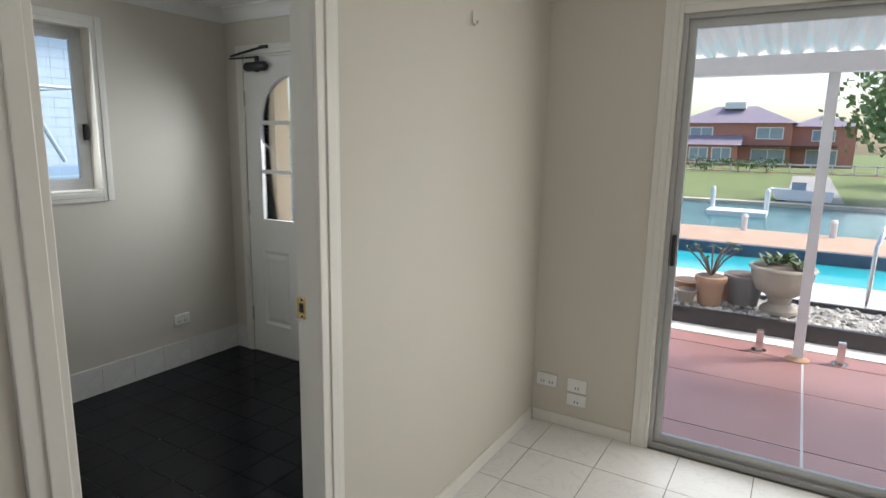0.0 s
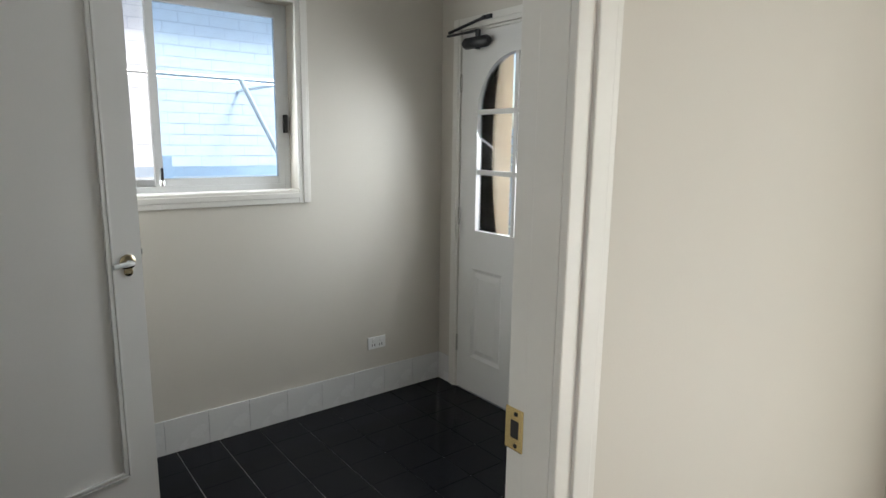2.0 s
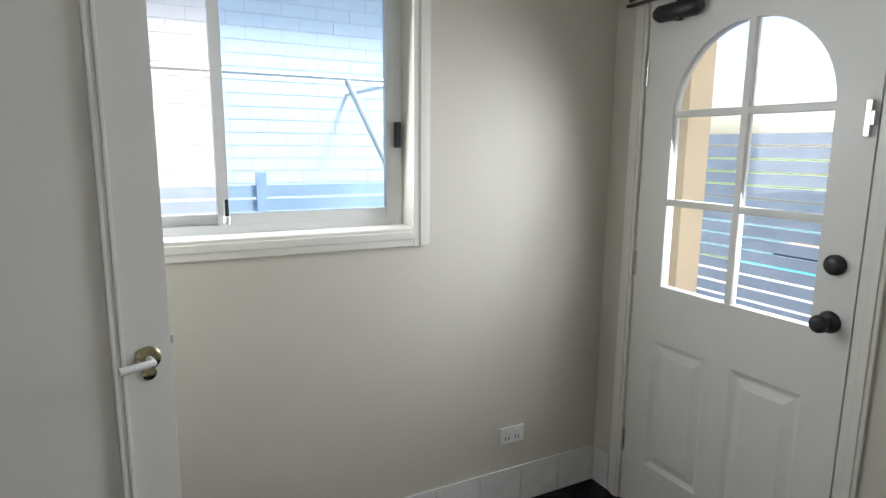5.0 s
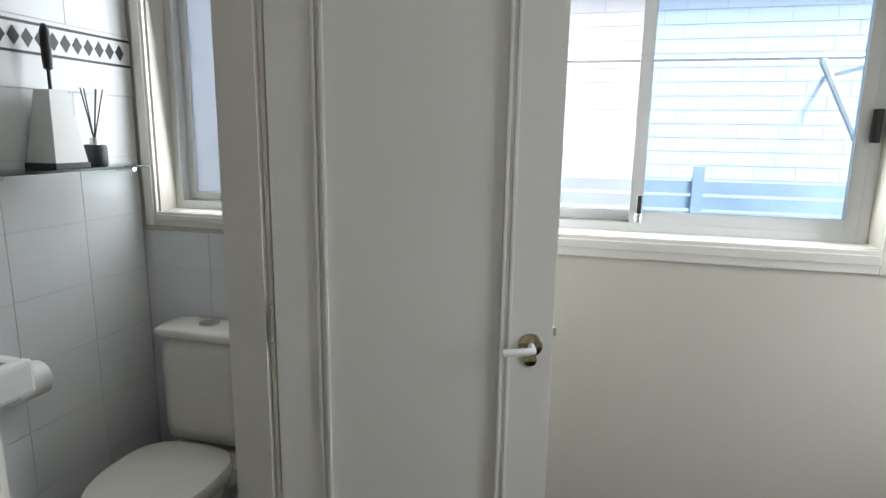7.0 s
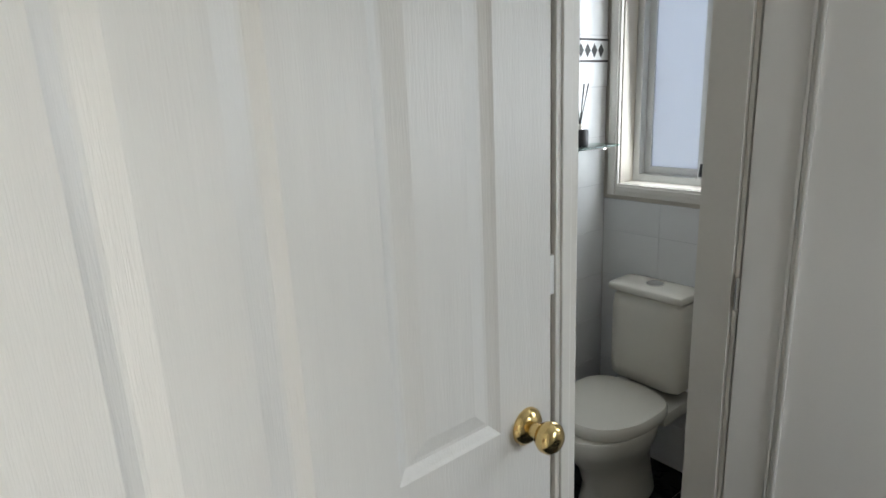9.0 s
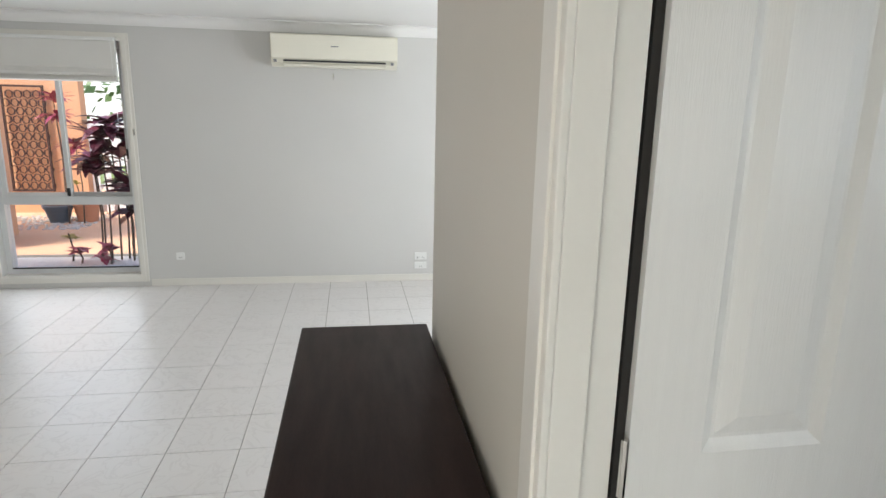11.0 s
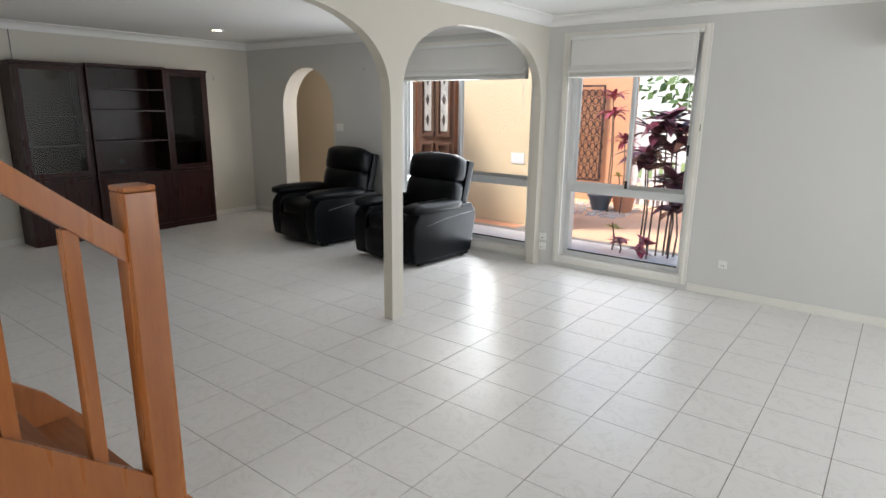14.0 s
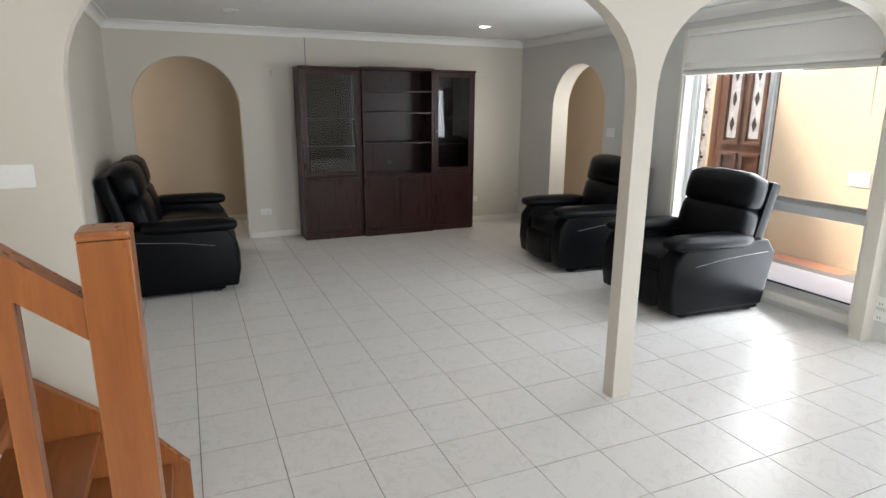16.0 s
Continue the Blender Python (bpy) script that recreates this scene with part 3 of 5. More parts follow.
def courtyard_window(name, x0, x1, split, label):
    root = thing(name, label, "window", kind="structure")
    y, z0, z1, tz = YW + 0.13, 0.11, 2.09, 0.76
    part("window_frame", frame_rect(bmesh.new(), "y", y - 0.045, y + 0.045, x0, x1, z0, z1, 0.045), ALU, root)
    part("transom", B(x0 + 0.045, x1 - 0.045, y - 0.045, y + 0.045, tz - 0.035, tz + 0.035, bevel=0.004), ALU, root)
    part("seal", B(x0 + 0.045, x1 - 0.045, y - 0.047, y - 0.043, 0.155, 0.168), BLACK, root)
    part("sash", frame_rect(bmesh.new(), "y", y - 0.035, y - 0.011, x0 + 0.045, split + 0.02, tz + 0.035, z1 - 0.045, 0.035), ALU, root)
    part("sash", frame_rect(bmesh.new(), "y", y + 0.004, y + 0.028, split - 0.02, x1 - 0.045, tz + 0.035, z1 - 0.045, 0.035), GREYALU, root)
    part("window_latch", B(split - 0.012, split + 0.012, y - 0.05, y - 0.034, tz + 0.04, tz + 0.11, bevel=0.003), BLACK, root)
    part("pull", B(x1 - 0.075, x1 - 0.055, y - 0.012, y + 0.006, tz + 0.36, tz + 0.45, bevel=0.003), BLACK, root)
    pane(root, "y", y - 0.023, x0 + 0.08, split - 0.015, tz + 0.07, z1 - 0.08)
    pane(root, "y", y + 0.016, split + 0.015, x1 - 0.08, tz + 0.07, z1 - 0.08)
    pane(root, "y", y, x0 + 0.045, x1 - 0.045, z0 + 0.045, tz - 0.035)
    solid("window_sill", B(x0, x1, YW, y - 0.046, 0.10, 0.112), TRIM, "cream painted inner window sill", kind="structure")
    return root


# unseen window guessed from a cabinet reflection, added to brighten the room's far end
dw = sliding_window("window_5", "x", 2.42, 2.5, 4.5, 0.3, 2.10, 3.5, "wide white aluminium dining window, unseen, added for daylight")
casing("trim_dining_window", "x", 2.295, -1, 2.5, 4.5, 0.3, 2.10, "cream gloss moulded window trim", sill=True)
courtyard_window("window_3", -3.25, -2.12, -2.68, "tall white aluminium window over the courtyard garden")
courtyard_window("window_4", -5.32, -3.63, -4.55, "wide white aluminium window facing the porch")


def roman_blind(x0, x1, z1, z0):
    root = thing("roman_blind", "raised cream fabric roman blind at the window head", "blind", group="roman blinds")
    y = YW - 0.02
    prof = [(y - 0.004, z1), (y - 0.03, z1), (y - 0.034, z0 + 0.11), (y - 0.075, z0 + 0.06), (y - 0.04, z0 + 0.045), (y - 0.07, z0 + 0.01), (y - 0.05, z0), (y - 0.008, z0 + 0.004)]
    part("fabric", prism(bmesh.new(), prof, "x", x0, x1), FABRIC, root)
    part("headrail", B(x0, x1, y - 0.045, y - 0.002, z1 + 0.001, z1 + 0.028, bevel=0.003), WHITE, root)
    part("batten", B(x0, x1, y - 0.079, y - 0.073, z0 + 0.05, z0 + 0.07, bevel=0.002), FABRIC, root)
    for x in (x1 - 0.02,):
        part("cord", tube(bmesh.new(), [(x, y - 0.06, z1), (x, y - 0.055, z0 - 0.1), (x + 0.002, y - 0.05, z0 - 0.32)], 0.0025, 6), WHITE, root)
    cleat = thing("cord_cleat", "small metal blind cord cleat beside the window", "cleat")
    part("cleat_body", B(x1 + 0.075, x1 + 0.085, YW - 0.02, YW, 1.33, 1.39, bevel=0.003), CHROME, cleat)


roman_blind(-3.22, -2.15, 2.085, 1.76)
roman_blind(-5.29, -3.66, 2.085, 1.76)

# glass sliding door to the patio
sd = thing("door_1", "grey aluminium framed glass sliding door to the patio", "door", kind="structure")
part("door_frame", frame_rect(bmesh.new(), "y", -1.83, -1.755, -2.62, -0.635, 0.0, 2.10, 0.02), GREYALU, sd)
part("track", B(-2.60, -0.655, -1.80, -1.76, 0.02, 0.03, bevel=0.002), GREYALU, sd)
part("door_leaf", frame_rect(bmesh.new(), "y", -1.815, -1.785, -1.66, -0.655, 0.03, 2.08, 0.032, 0.04), GREYALU, sd)
part("door_leaf", frame_rect(bmesh.new(), "y", -1.775, -1.76, -2.60, -1.62, 0.03, 2.08, 0.032, 0.04), GREYALU, sd)
pane(sd, "y", -1.80, -1.628, -0.687, 0.07, 2.04)
pane(sd, "y", -1.767, -2.568, -1.652, 0.07, 2.04)
part("door_handle", B(-0.682, -0.664, -1.785, -1.755, 0.95, 1.10, bevel=0.004), BLACK, sd)


def knob(parent, at, direction, material, r=0.027):
    """A round knob with a rose, standing out along direction."""
    bm = lathe(bmesh.new(), [(0.033, 0), (0.033, 0.004), (0.026, 0.012), (0.013, 0.016), (0.012, 0.03), (r * 0.8, 0.036), (r, 0.047), (r * 0.96, 0.058), (r * 0.7, 0.066), (r * 0.3, 0.068)], 24)
    m = Matrix.Translation(at) @ Vector(direction).to_track_quat("Z", "Y").to_matrix().to_4x4()
    bmesh.ops.transform(bm, matrix=m, verts=bm.verts)
    return part("door_knob", bm, material, parent, smooth=True)


def raised_panel(bm, x0, x1, z0, z1, y, out):
    """A moulded door panel on the face y that looks along out: groove, bevel and raised field."""
    def ring(d, h):
        return [bm.verts.new((a, y + out * h, c)) for a, c in ((x0 + d, z0 + d), (x1 - d, z0 + d), (x1 - d, z1 - d), (x0 + d, z1 - d))]
    rings = [ring(0, 0), ring(0.006, -0.004), ring(0.018, -0.010), ring(0.024, -0.010), ring(0.050, -0.002), ring(0.053, -0.001)]
    for a, b in zip(rings, rings[1:]):
        for i in range(4):
            bm.faces.new((a[i], a[(i + 1) % 4], b[(i + 1) % 4], b[i]))
    bm.faces.new(rings[-1])


def panel_slab(bm, w, h, t, panels):
    """Door slab from x 0 to w, y 0 to t, with moulded panels pressed into both faces."""
    xs = sorted({0, w, *[p[0] for p in panels], *[p[1] for p in panels]})
    zs = sorted({0, h, *[p[2] for p in panels], *[p[3] for p in panels]})
    for y, out in ((0, -1), (t, 1)):
        for x0, x1 in zip(xs, xs[1:]):
            for z0, z1 in zip(zs, zs[1:]):
                if not any(p[0] - 1e-6 <= x0 and x1 <= p[1] + 1e-6 and p[2] - 1e-6 <= z0 and z1 <= p[3] + 1e-6 for p in panels):
                    bm.faces.new([bm.verts.new(q) for q in ((x0, y, z0), (x1, y, z0), (x1, y, z1), (x0, y, z1))])
        for p in panels:
            raised_panel(bm, *p, y, out)
    for a in (0, w):
        bm.faces.new([bm.verts.new(q) for q in ((a, 0, 0), (a, t, 0), (a, t, h), (a, 0, h))])
    for c in (0, h):
        bm.faces.new([bm.verts.new(q) for q in ((0, 0, c), (w, 0, c), (w, t, c), (0, t, c))])
    bmesh.ops.remove_doubles(bm, verts=bm.verts, dist=0.0004)
    return bm


# laundry door, moulded panels, standing open into the laundry
ld = thing("laundry_door", "open moulded-panel white wood-grained door with a brass knob", "door", (0.122, 0.655, 0.01), 1.0)
PANELS = [(0.115, 0.315, 0.20, 0.88), (0.44, 0.64, 0.20, 0.88), (0.115, 0.315, 1.055, 1.89), (0.44, 0.64, 1.055, 1.89)]
part("door_leaf", panel_slab(bmesh.new(), 0.76, 2.02, 0.036, PANELS), DOORP, ld)
knob(ld, (0.70, 0, 1.045), (0, -1, 0), BRASS)
knob(ld, (0.70, 0.036, 1.045), (0, 1, 0), BRASS, 0.02)
for z in (0.2, 1.0, 1.8):
    part("hinge", tube(bmesh.new(), [(-0.008, -0.004, z), (-0.008, -0.004, z + 0.09)], 0.006, 8), CHROME, ld)

# near-black strip added where the open hinge gap would only lie in shade
part("hinge_strip", B(-0.014, -0.001, 0.012, 0.03, 0.02, 2.0), GAPM, ld, "dark strip standing in for shade in the hinge gap")

# toilet door, one long moulded panel, standing open in front of the window
leaf = Vector((1.853 - 1.69, 0.098 - 0.728))
td = thing("toilet_door", "open flat white door with planted moulding and lever handle", "door", (1.69, 0.728, 0.012), math.degrees(math.atan2(leaf.y, leaf.x)))
LW = leaf.length
part("door_leaf", B(0, LW, 0, 0.035, 0, 2.02, bevel=0.002), DOORF, td)
for side in (-1, 1):
    bm = bmesh.new()
    y = 0.0 if side < 0 else 0.035
    for k, (d, h) in enumerate(((0, 0.008), (0.009, 0.003), (0.018, 0.012))):
        w = 0.009
        for a, b, c, e in ((0.10 + d, 0.10 + d + w, 0.18 + d, 1.92 - d), (LW - 0.10 - d - w, LW - 0.10 - d, 0.18 + d, 1.92 - d), (0.10 + d, LW - 0.10 - d, 0.18 + d, 0.18 + d + w), (0.10 + d, LW - 0.10 - d, 1.92 - d - w, 1.92 - d)):
            lo, hi = sorted((y, y + side * h))
            box(bm, a, b, lo, hi, c, e, bevel=0.0025)
    part("moulding", bm, DOORF, td)
for side, y in ((-1, 0.0), (1, 0.035)):
    bm = bmesh.new()
    prof = [(0.021, 0), (0.021, 0.004), (0.016, 0.008), (0.010, 0.010)]
    lathe(bm, [(r * 1.35, h) for r, h in prof], 20)
    lathe(bm, [(0.016, 0), (0.016, 0.005), (0.012, 0.007)], 16, (0, -0.036, 0))
    bmesh.ops.transform(bm, matrix=Matrix.Translation((LW - 0.052, y, 1.0)) @ Vector((0, side, 0)).to_track_quat("Z", "Y").to_matrix().to_4x4(), verts=bm.verts)
    hd = part("door_handle", bm, OLDBRASS, td, "worn brass rose plate", smooth=True)
    part("lever", tube(bmesh.new(), [(LW - 0.052, y + side * 0.008, 1.0), (LW - 0.052, y + side * 0.042, 1.0), (LW - 0.07, y + side * 0.047, 1.0), (LW - 0.10, y + side * 0.047, 0.998), (LW - 0.122, y + side * 0.047, 0.996)], [0.008, 0.008, 0.009, 0.009, 0.010], 12), WHITE, hd, "white ceramic lever", smooth=True)
part("latch_bolt", B(LW, LW + 0.008, 0.010, 0.024, 1.02, 1.04), CHROME, td)
for z in (0.2, 1.0, 1.8):
    part("hinge", tube(bmesh.new(), [(-0.008, 0.0, z), (-0.008, 0.0, z + 0.09)], 0.006, 8), CHROME, td)

# back door, arched glazing over two panels
bd = thing("back_door", "closed cream back door with arched six-pane glazing", "door", (1.285, -1.665, 0.01))
DW, DT = 0.825, 0.038
gx0, gx1, gz0, gzs, gzt = 0.115, 0.690, 0.96, 1.61, 1.90
bm = bmesh.new()
box(bm, 0, gx0, 0, DT, gz0, 2.03)
box(bm, gx1, DW, 0, DT, gz0, 2.03)
steps = 24
arc = [((gx0 + gx1) / 2 - (gx1 - gx0) / 2 * math.cos(math.pi * i / steps), gzs + (gzt - gzs) * math.sin(math.pi * i / steps)) for i in range(steps + 1)]
for p, q in zip(arc, arc[1:]):
    prism(bm, [p, q, (q[0], 2.03), (p[0], 2.03)], "y", 0, DT)
panel_slab(bm, DW, gz0, DT, [(0.115, 0.365, 0.21, 0.74), (0.46, 0.71, 0.21, 0.74)])
part("door_leaf", bm, DOORF, bd)
bm = bmesh.new()
gm = (gx0 + gx1) / 2
box(bm, gm - 0.013, gm + 0.013, 0.004, DT - 0.004, gz0, gzt, bevel=0.004)
for z in (1.285, 1.61):
    box(bm, gx0, gx1, 0.005, DT - 0.005, z - 0.013, z + 0.013, bevel=0.004)
part("glazing_bar", bm, DOORF, bd)
for x0, x1 in ((gx0, gm - 0.013), (gm + 0.013, gx1)):
    pane(bd, "y", DT / 2, x0, x1, gz0, 1.272)
    pane(bd, "y", DT / 2, x0, x1, 1.298, 1.597)
    inner = [a for a in arc if x0 - 1e-6 <= a[0] <= x1 + 1e-6]
    edge = gm - 0.013 if x0 == gx0 else gm + 0.013
    outline = [(x0, 1.623), (x1, 1.623)] + ([(edge, gzt - 0.002)] if x0 == gx0 else []) + [a for a in reversed(inner) if a[1] > 1.63] + ([(edge, gzt - 0.002)] if x0 != gx0 else [])
    po = part("pane", prism(bmesh.new(), outline, "y", DT / 2 - 0.002, DT / 2 + 0.002), GLASS, bd)
    po.visible_shadow = False
knob(bd, (0.062, DT, 0.99), (0, 1, 0), BLACK)
part("deadlock", lathe(bmesh.new(), [(0.03, 0), (0.03, 0.012), (0.02, 0.02), (0.014, 0.022)], 20), BLACK, bd, smooth=True).matrix_basis = pose(0.062, DT, 1.16, -90, 0, 0)
part("security_chain", boxes((0.012, 0.03, DT, DT + 0.014, 1.52, 1.62), (0.0, 0.012, DT, DT + 0.02, 1.55, 1.59), bevel=0.003), CHROME, bd)
for z in (0.22, 0.98, 1.72):
    part("hinge", B(DW - 0.006, DW + 0.008, DT - 0.002, DT + 0.008, z, z + 0.10, bevel=0.003), CHROME, bd)
solid("trim_exit_jamb", boxes((1.276, 1.283, -1.708, -1.632, 0, 2.058), (2.112, 2.119, -1.708, -1.632, 0, 2.058), (1.283, 2.112, -1.708, -1.632, 2.045, 2.058)), TRIM, "cream gloss door jamb", kind="structure")
dc = thing("door_closer", "black hydraulic door closer over the back door", "door closer")
dc.location = (0, 0, 0.022)
part("body", tube(bmesh.new(), [(1.86, -1.595, 1.955), (1.88, -1.595, 1.955), (2.04, -1.595, 1.955), (2.06, -1.595, 1.955)], [0.018, 0.03, 0.03, 0.018], 14), BLACK, dc, smooth=True)
part("spindle", tube(bmesh.new(), [(1.95, -1.595, 1.92), (1.95, -1.595, 2.02)], 0.014, 10), BLACK, dc)
part("arm", boxes((1.94, 2.20, -1.60, -1.582, 2.008, 2.018), bevel=0.002), BLACK, dc)
part("arm", tube(bmesh.new(), [(2.19, -1.591, 2.03), (1.90, -1.60, 2.075)], 0.008, 8), BLACK, dc)
part("bracket", B(1.86, 1.93, -1.628, -1.60, 2.065, 2.085), BLACK, dc)

# ---------------------------------------------------------------- laundry and toilet things
TUBGREY = mat("dark_grey_plastic", (0.07, 0.075, 0.08), 0.45, var=0.1)
outlet("x", 2.295, -1, -1.173, 0.317, "white double power outlet on the laundry wall")
outlet("y", -1.63, 1, 1.13, 1.28, "white double light switch beside the back door", w=0.12, h=0.075, name="light_switch")
outlet("y", 0.75, -1, 0.935, 1.27, "white light switch beside the toilet door", w=0.115, h=0.075, name="light_switch", switches=2)

tub = thing("laundry_tub", "white laundry tub cabinet with a dark plastic sink", "laundry tub")
part("cabinet", B(0.12, 0.58, -1.36, -0.94, 0.05, 0.86, bevel=0.006), WHITE, tub)
part("door", B(0.13, 0.57, -0.94, -0.933, 0.08, 0.83, bevel=0.004), WHITE, tub)
part("plinth", B(0.13, 0.57, -1.34, -0.97, 0.0, 0.05), WHITE, tub)
bm = boxes((0.105, 0.595, -1.40, -1.33, 0.86, 0.90), (0.105, 0.595, -0.97, -0.93, 0.86, 0.90), (0.105, 0.17, -1.33, -0.97, 0.86, 0.90), (0.54, 0.595, -1.33, -0.97, 0.86, 0.90), bevel=0.008)
part("rim", bm, TUBGREY, tub, "dark grey plastic rim")
part("bowl", boxes((0.17, 0.54, -1.33, -0.97, 0.861, 0.872)), BLACK, tub)

# toilet suite
wc = thing("toilet", "ivory ceramic toilet with closed seat and cistern", "toilet", (2.285, 1.285, 0), 90)
# local: x to the side, y forwards from the wall
bm = sweep_blob(bmesh.new(), -0.16, 0.16, 0.005, 0.165, 0.42, 0.80, 0.04, 0.006)
part("cistern", bm, PORC, wc, smooth=True)
part("cistern_lid", sweep_blob(bmesh.new(), -0.166, 0.166, 0.002, 0.175, 0.80, 0.84, 0.018), PORC, wc, smooth=True)
part("flush_button", lathe(bmesh.new(), [(0.034, 0), (0.034, 0.006), (0.026, 0.009)], 20, (0, 0.09, 0.839)), CHROME, wc, smooth=True)
bm = bmesh.new()
rings = []
for z, ry, rx, cy in ((0.0, 0.20, 0.115, 0.30), (0.10, 0.18, 0.10, 0.30), (0.20, 0.19, 0.11, 0.33), (0.30, 0.23, 0.165, 0.38), (0.375, 0.245, 0.185, 0.40), (0.39, 0.24, 0.18, 0.40)):
    rings.append([bm.verts.new((rx * math.cos(2 * math.pi * i / 32), cy + ry * math.sin(2 * math.pi * i / 32), z)) for i in range(32)])
for a, b in zip(rings, rings[1:]):
    for i in range(32):
        bm.faces.new((a[i], a[(i + 1) % 32], b[(i + 1) % 32], b[i]))
bm.faces.new(rings[-1])
bm.faces.new(rings[0][::-1])
box(bm, -0.16, 0.16, 0.005, 0.24, 0.33, 0.39, bevel=0.02)
part("bowl", bm, PORC, wc, smooth=True)


def seat_outline(s):
    pts = []
    for i in range(40):
        w = 2 * math.pi * i / 40
        x, y = 0.19 * s * math.copysign(abs(math.cos(w)) ** 0.8, math.cos(w)), math.sin(w)
        y = 0.375 + (0.23 * s * y if y > 0 else 0.20 * s * math.copysign(abs(y) ** 0.55, y))
        pts.append((x, y))
    return pts


bm = bmesh.new()
levels = [[bm.verts.new((x, y, z)) for x, y in seat_outline(s)] for s, z in ((0.97, 0.392), (1.0, 0.405), (1.0, 0.428), (0.96, 0.440), (0.6, 0.446))]
for a, b in zip(levels, levels[1:]):
    for i in range(40):
        bm.faces.new((a[i], a[(i + 1) % 40], b[(i + 1) % 40], b[i]))
bm.faces.new(levels[-1])
bm.faces.new(levels[0][::-1])
part("seat_lid", bm, PORC, wc, smooth=True)
part("water_hose", tube(bmesh.new(), [(-0.16, 0.03, 0.43), (-0.19, 0.06, 0.30), (-0.21, 0.05, 0.22), (-0.20, 0.012, 0.18)], 0.006, 8), GREYALU, wc, smooth=True)

sh = thing("glass_shelf", "small glass shelf on chrome brackets above the toilet", "shelf")
sh.location = (0, -0.065, 0.027)
part("pane", B(1.66, 2.22, 1.55, 1.674, 1.345, 1.353, bevel=0.002), GREENGLASS, sh)
for x in (1.72, 2.19):
    part("bracket", tube(bmesh.new(), [(x, 1.675, 1.337), (x, 1.60, 1.337)], 0.009, 10), CHROME, sh)
br = thing("toilet_brush", "white tapered toilet brush holder on the glass shelf", "toilet brush")
br.location = (-0.065, -0.065, 0.162)
br.scale = (1, 1, 0.9)
bm = bmesh.new()
prism(bm, [(1.92, 1.56), (2.03, 1.56), (2.03, 1.665), (1.92, 1.665)], "z", 1.372, 1.373)
v = [bm.verts.new(p) for p in ((1.945, 1.585, 1.60), (2.005, 1.585, 1.60), (2.005, 1.64, 1.60), (1.945, 1.64, 1.60))]
w4 = [bm.verts.new(p) for p in ((1.92, 1.56, 1.373), (2.03, 1.56, 1.373), (2.03, 1.665, 1.373), (1.92, 1.665, 1.373))]
bm.faces.new(v)
for i in range(4):
    bm.faces.new((w4[i], w4[(i + 1) % 4], v[(i + 1) % 4], v[i]))
part("holder", bm, WHITE, br)
part("base", B(1.915, 2.035, 1.556, 1.668, 1.353, 1.373, bevel=0.003), BLACK, br)
part("handle", tube(bmesh.new(), [(1.975, 1.612, 1.60), (1.975, 1.612, 1.66), (1.975, 1.612, 1.665), (1.975, 1.612, 1.70), (1.975, 1.612, 1.78), (1.975, 1.612, 1.80)], [0.005, 0.005, 0.012, 0.014, 0.013, 0.006], 10), BLACK, br, smooth=True)
df = thing("reed_diffuser", "black reed diffuser bottle with dark sticks", "diffuser")
df.location = (-0.085, -0.065, 0.027)
part("bottle", lathe(bmesh.new(), [(0.032, 0), (0.034, 0.004), (0.034, 0.06), (0.030, 0.066)], 20, (2.14, 1.62, 1.353)), BLACK, df, smooth=True)
part("collar", lathe(bmesh.new(), [(0.015, 0), (0.015, 0.022)], 14, (2.14, 1.62, 1.419)), CHROME, df)
for i, (dx, dy) in enumerate(((-0.035, 0.0), (-0.012, 0.01), (0.012, -0.01), (0.035, 0.01), (0.05, 0.0))):
    part("reed", tube(bmesh.new(), [(2.14, 1.62, 1.43), (2.14 + dx, 1.62 + dy, 1.59)], 0.0022, 5), BLACK, df)
tp = thing("wash_basin", "small white wall-hung hand basin", "basin")
tp.location = (-0.075, -0.065, 0.085)
part("basin", boxes((1.32, 1.67, 1.41, 1.45, 0.76, 0.85), (1.32, 1.36, 1.45, 1.666, 0.76, 0.85), (1.63, 1.67, 1.45, 1.666, 0.76, 0.85), (1.36, 1.63, 1.45, 1.666, 0.76, 0.80), bevel=0.012), WHITE, tp)
rl = thing("toilet_roll", "white toilet roll on a chrome holder", "toilet roll")
rl.location = (-0.05, -0.065, 0)
part("roll", tube(bmesh.new(), [(1.72, 1.61, 0.79), (1.82, 1.61, 0.79)], 0.05, 20), WHITE, rl, smooth=True)
part("holder", tube(bmesh.new(), [(1.84, 1.666, 0.81), (1.84, 1.61, 0.79), (1.71, 1.61, 0.79)], 0.006, 8), CHROME, rl)

# wall tiles of the toilet room with the diamond border
tiled = solid("wall_tiling", boxes((0.15, 2.28, 1.672, 1.679, 0.0, 2.30), (2.288, 2.294, 0.86, 1.672, 0.0, 1.14)), MORTAR, "bed of white wall tiles", kind="structure")
tiled.location = (0, -0.065, 0)
rows = []
for k in range(11):
    z = 0.004 + 0.2 * k
    for i in range(8):
        x0 = 0.15 + 0.27 * i
        if not 1.68 < z + 0.1 < 1.84:
            rows.append((x0, min(x0 + 0.268, 2.284), 1.670, 1.672, z, min(z + 0.198, 2.29)))
    for i in range(3):
        y0 = 0.86 + 0.27 * i
        if z < 1.10:
            rows.append((2.286, 2.288, y0, min(y0 + 0.268, 1.666), z, min(z + 0.198, 1.14)))
pieces(tiled, "tile", rows, BATHTILE)
part("border", B(0.15, 2.284, 1.666, 1.671, 1.606, 1.80), BATHTILE, tiled)
bm = boxes((0.15, 2.284, 1.6645, 1.666, 1.70, 1.708), (0.15, 2.284, 1.6645, 1.666, 1.782, 1.79))
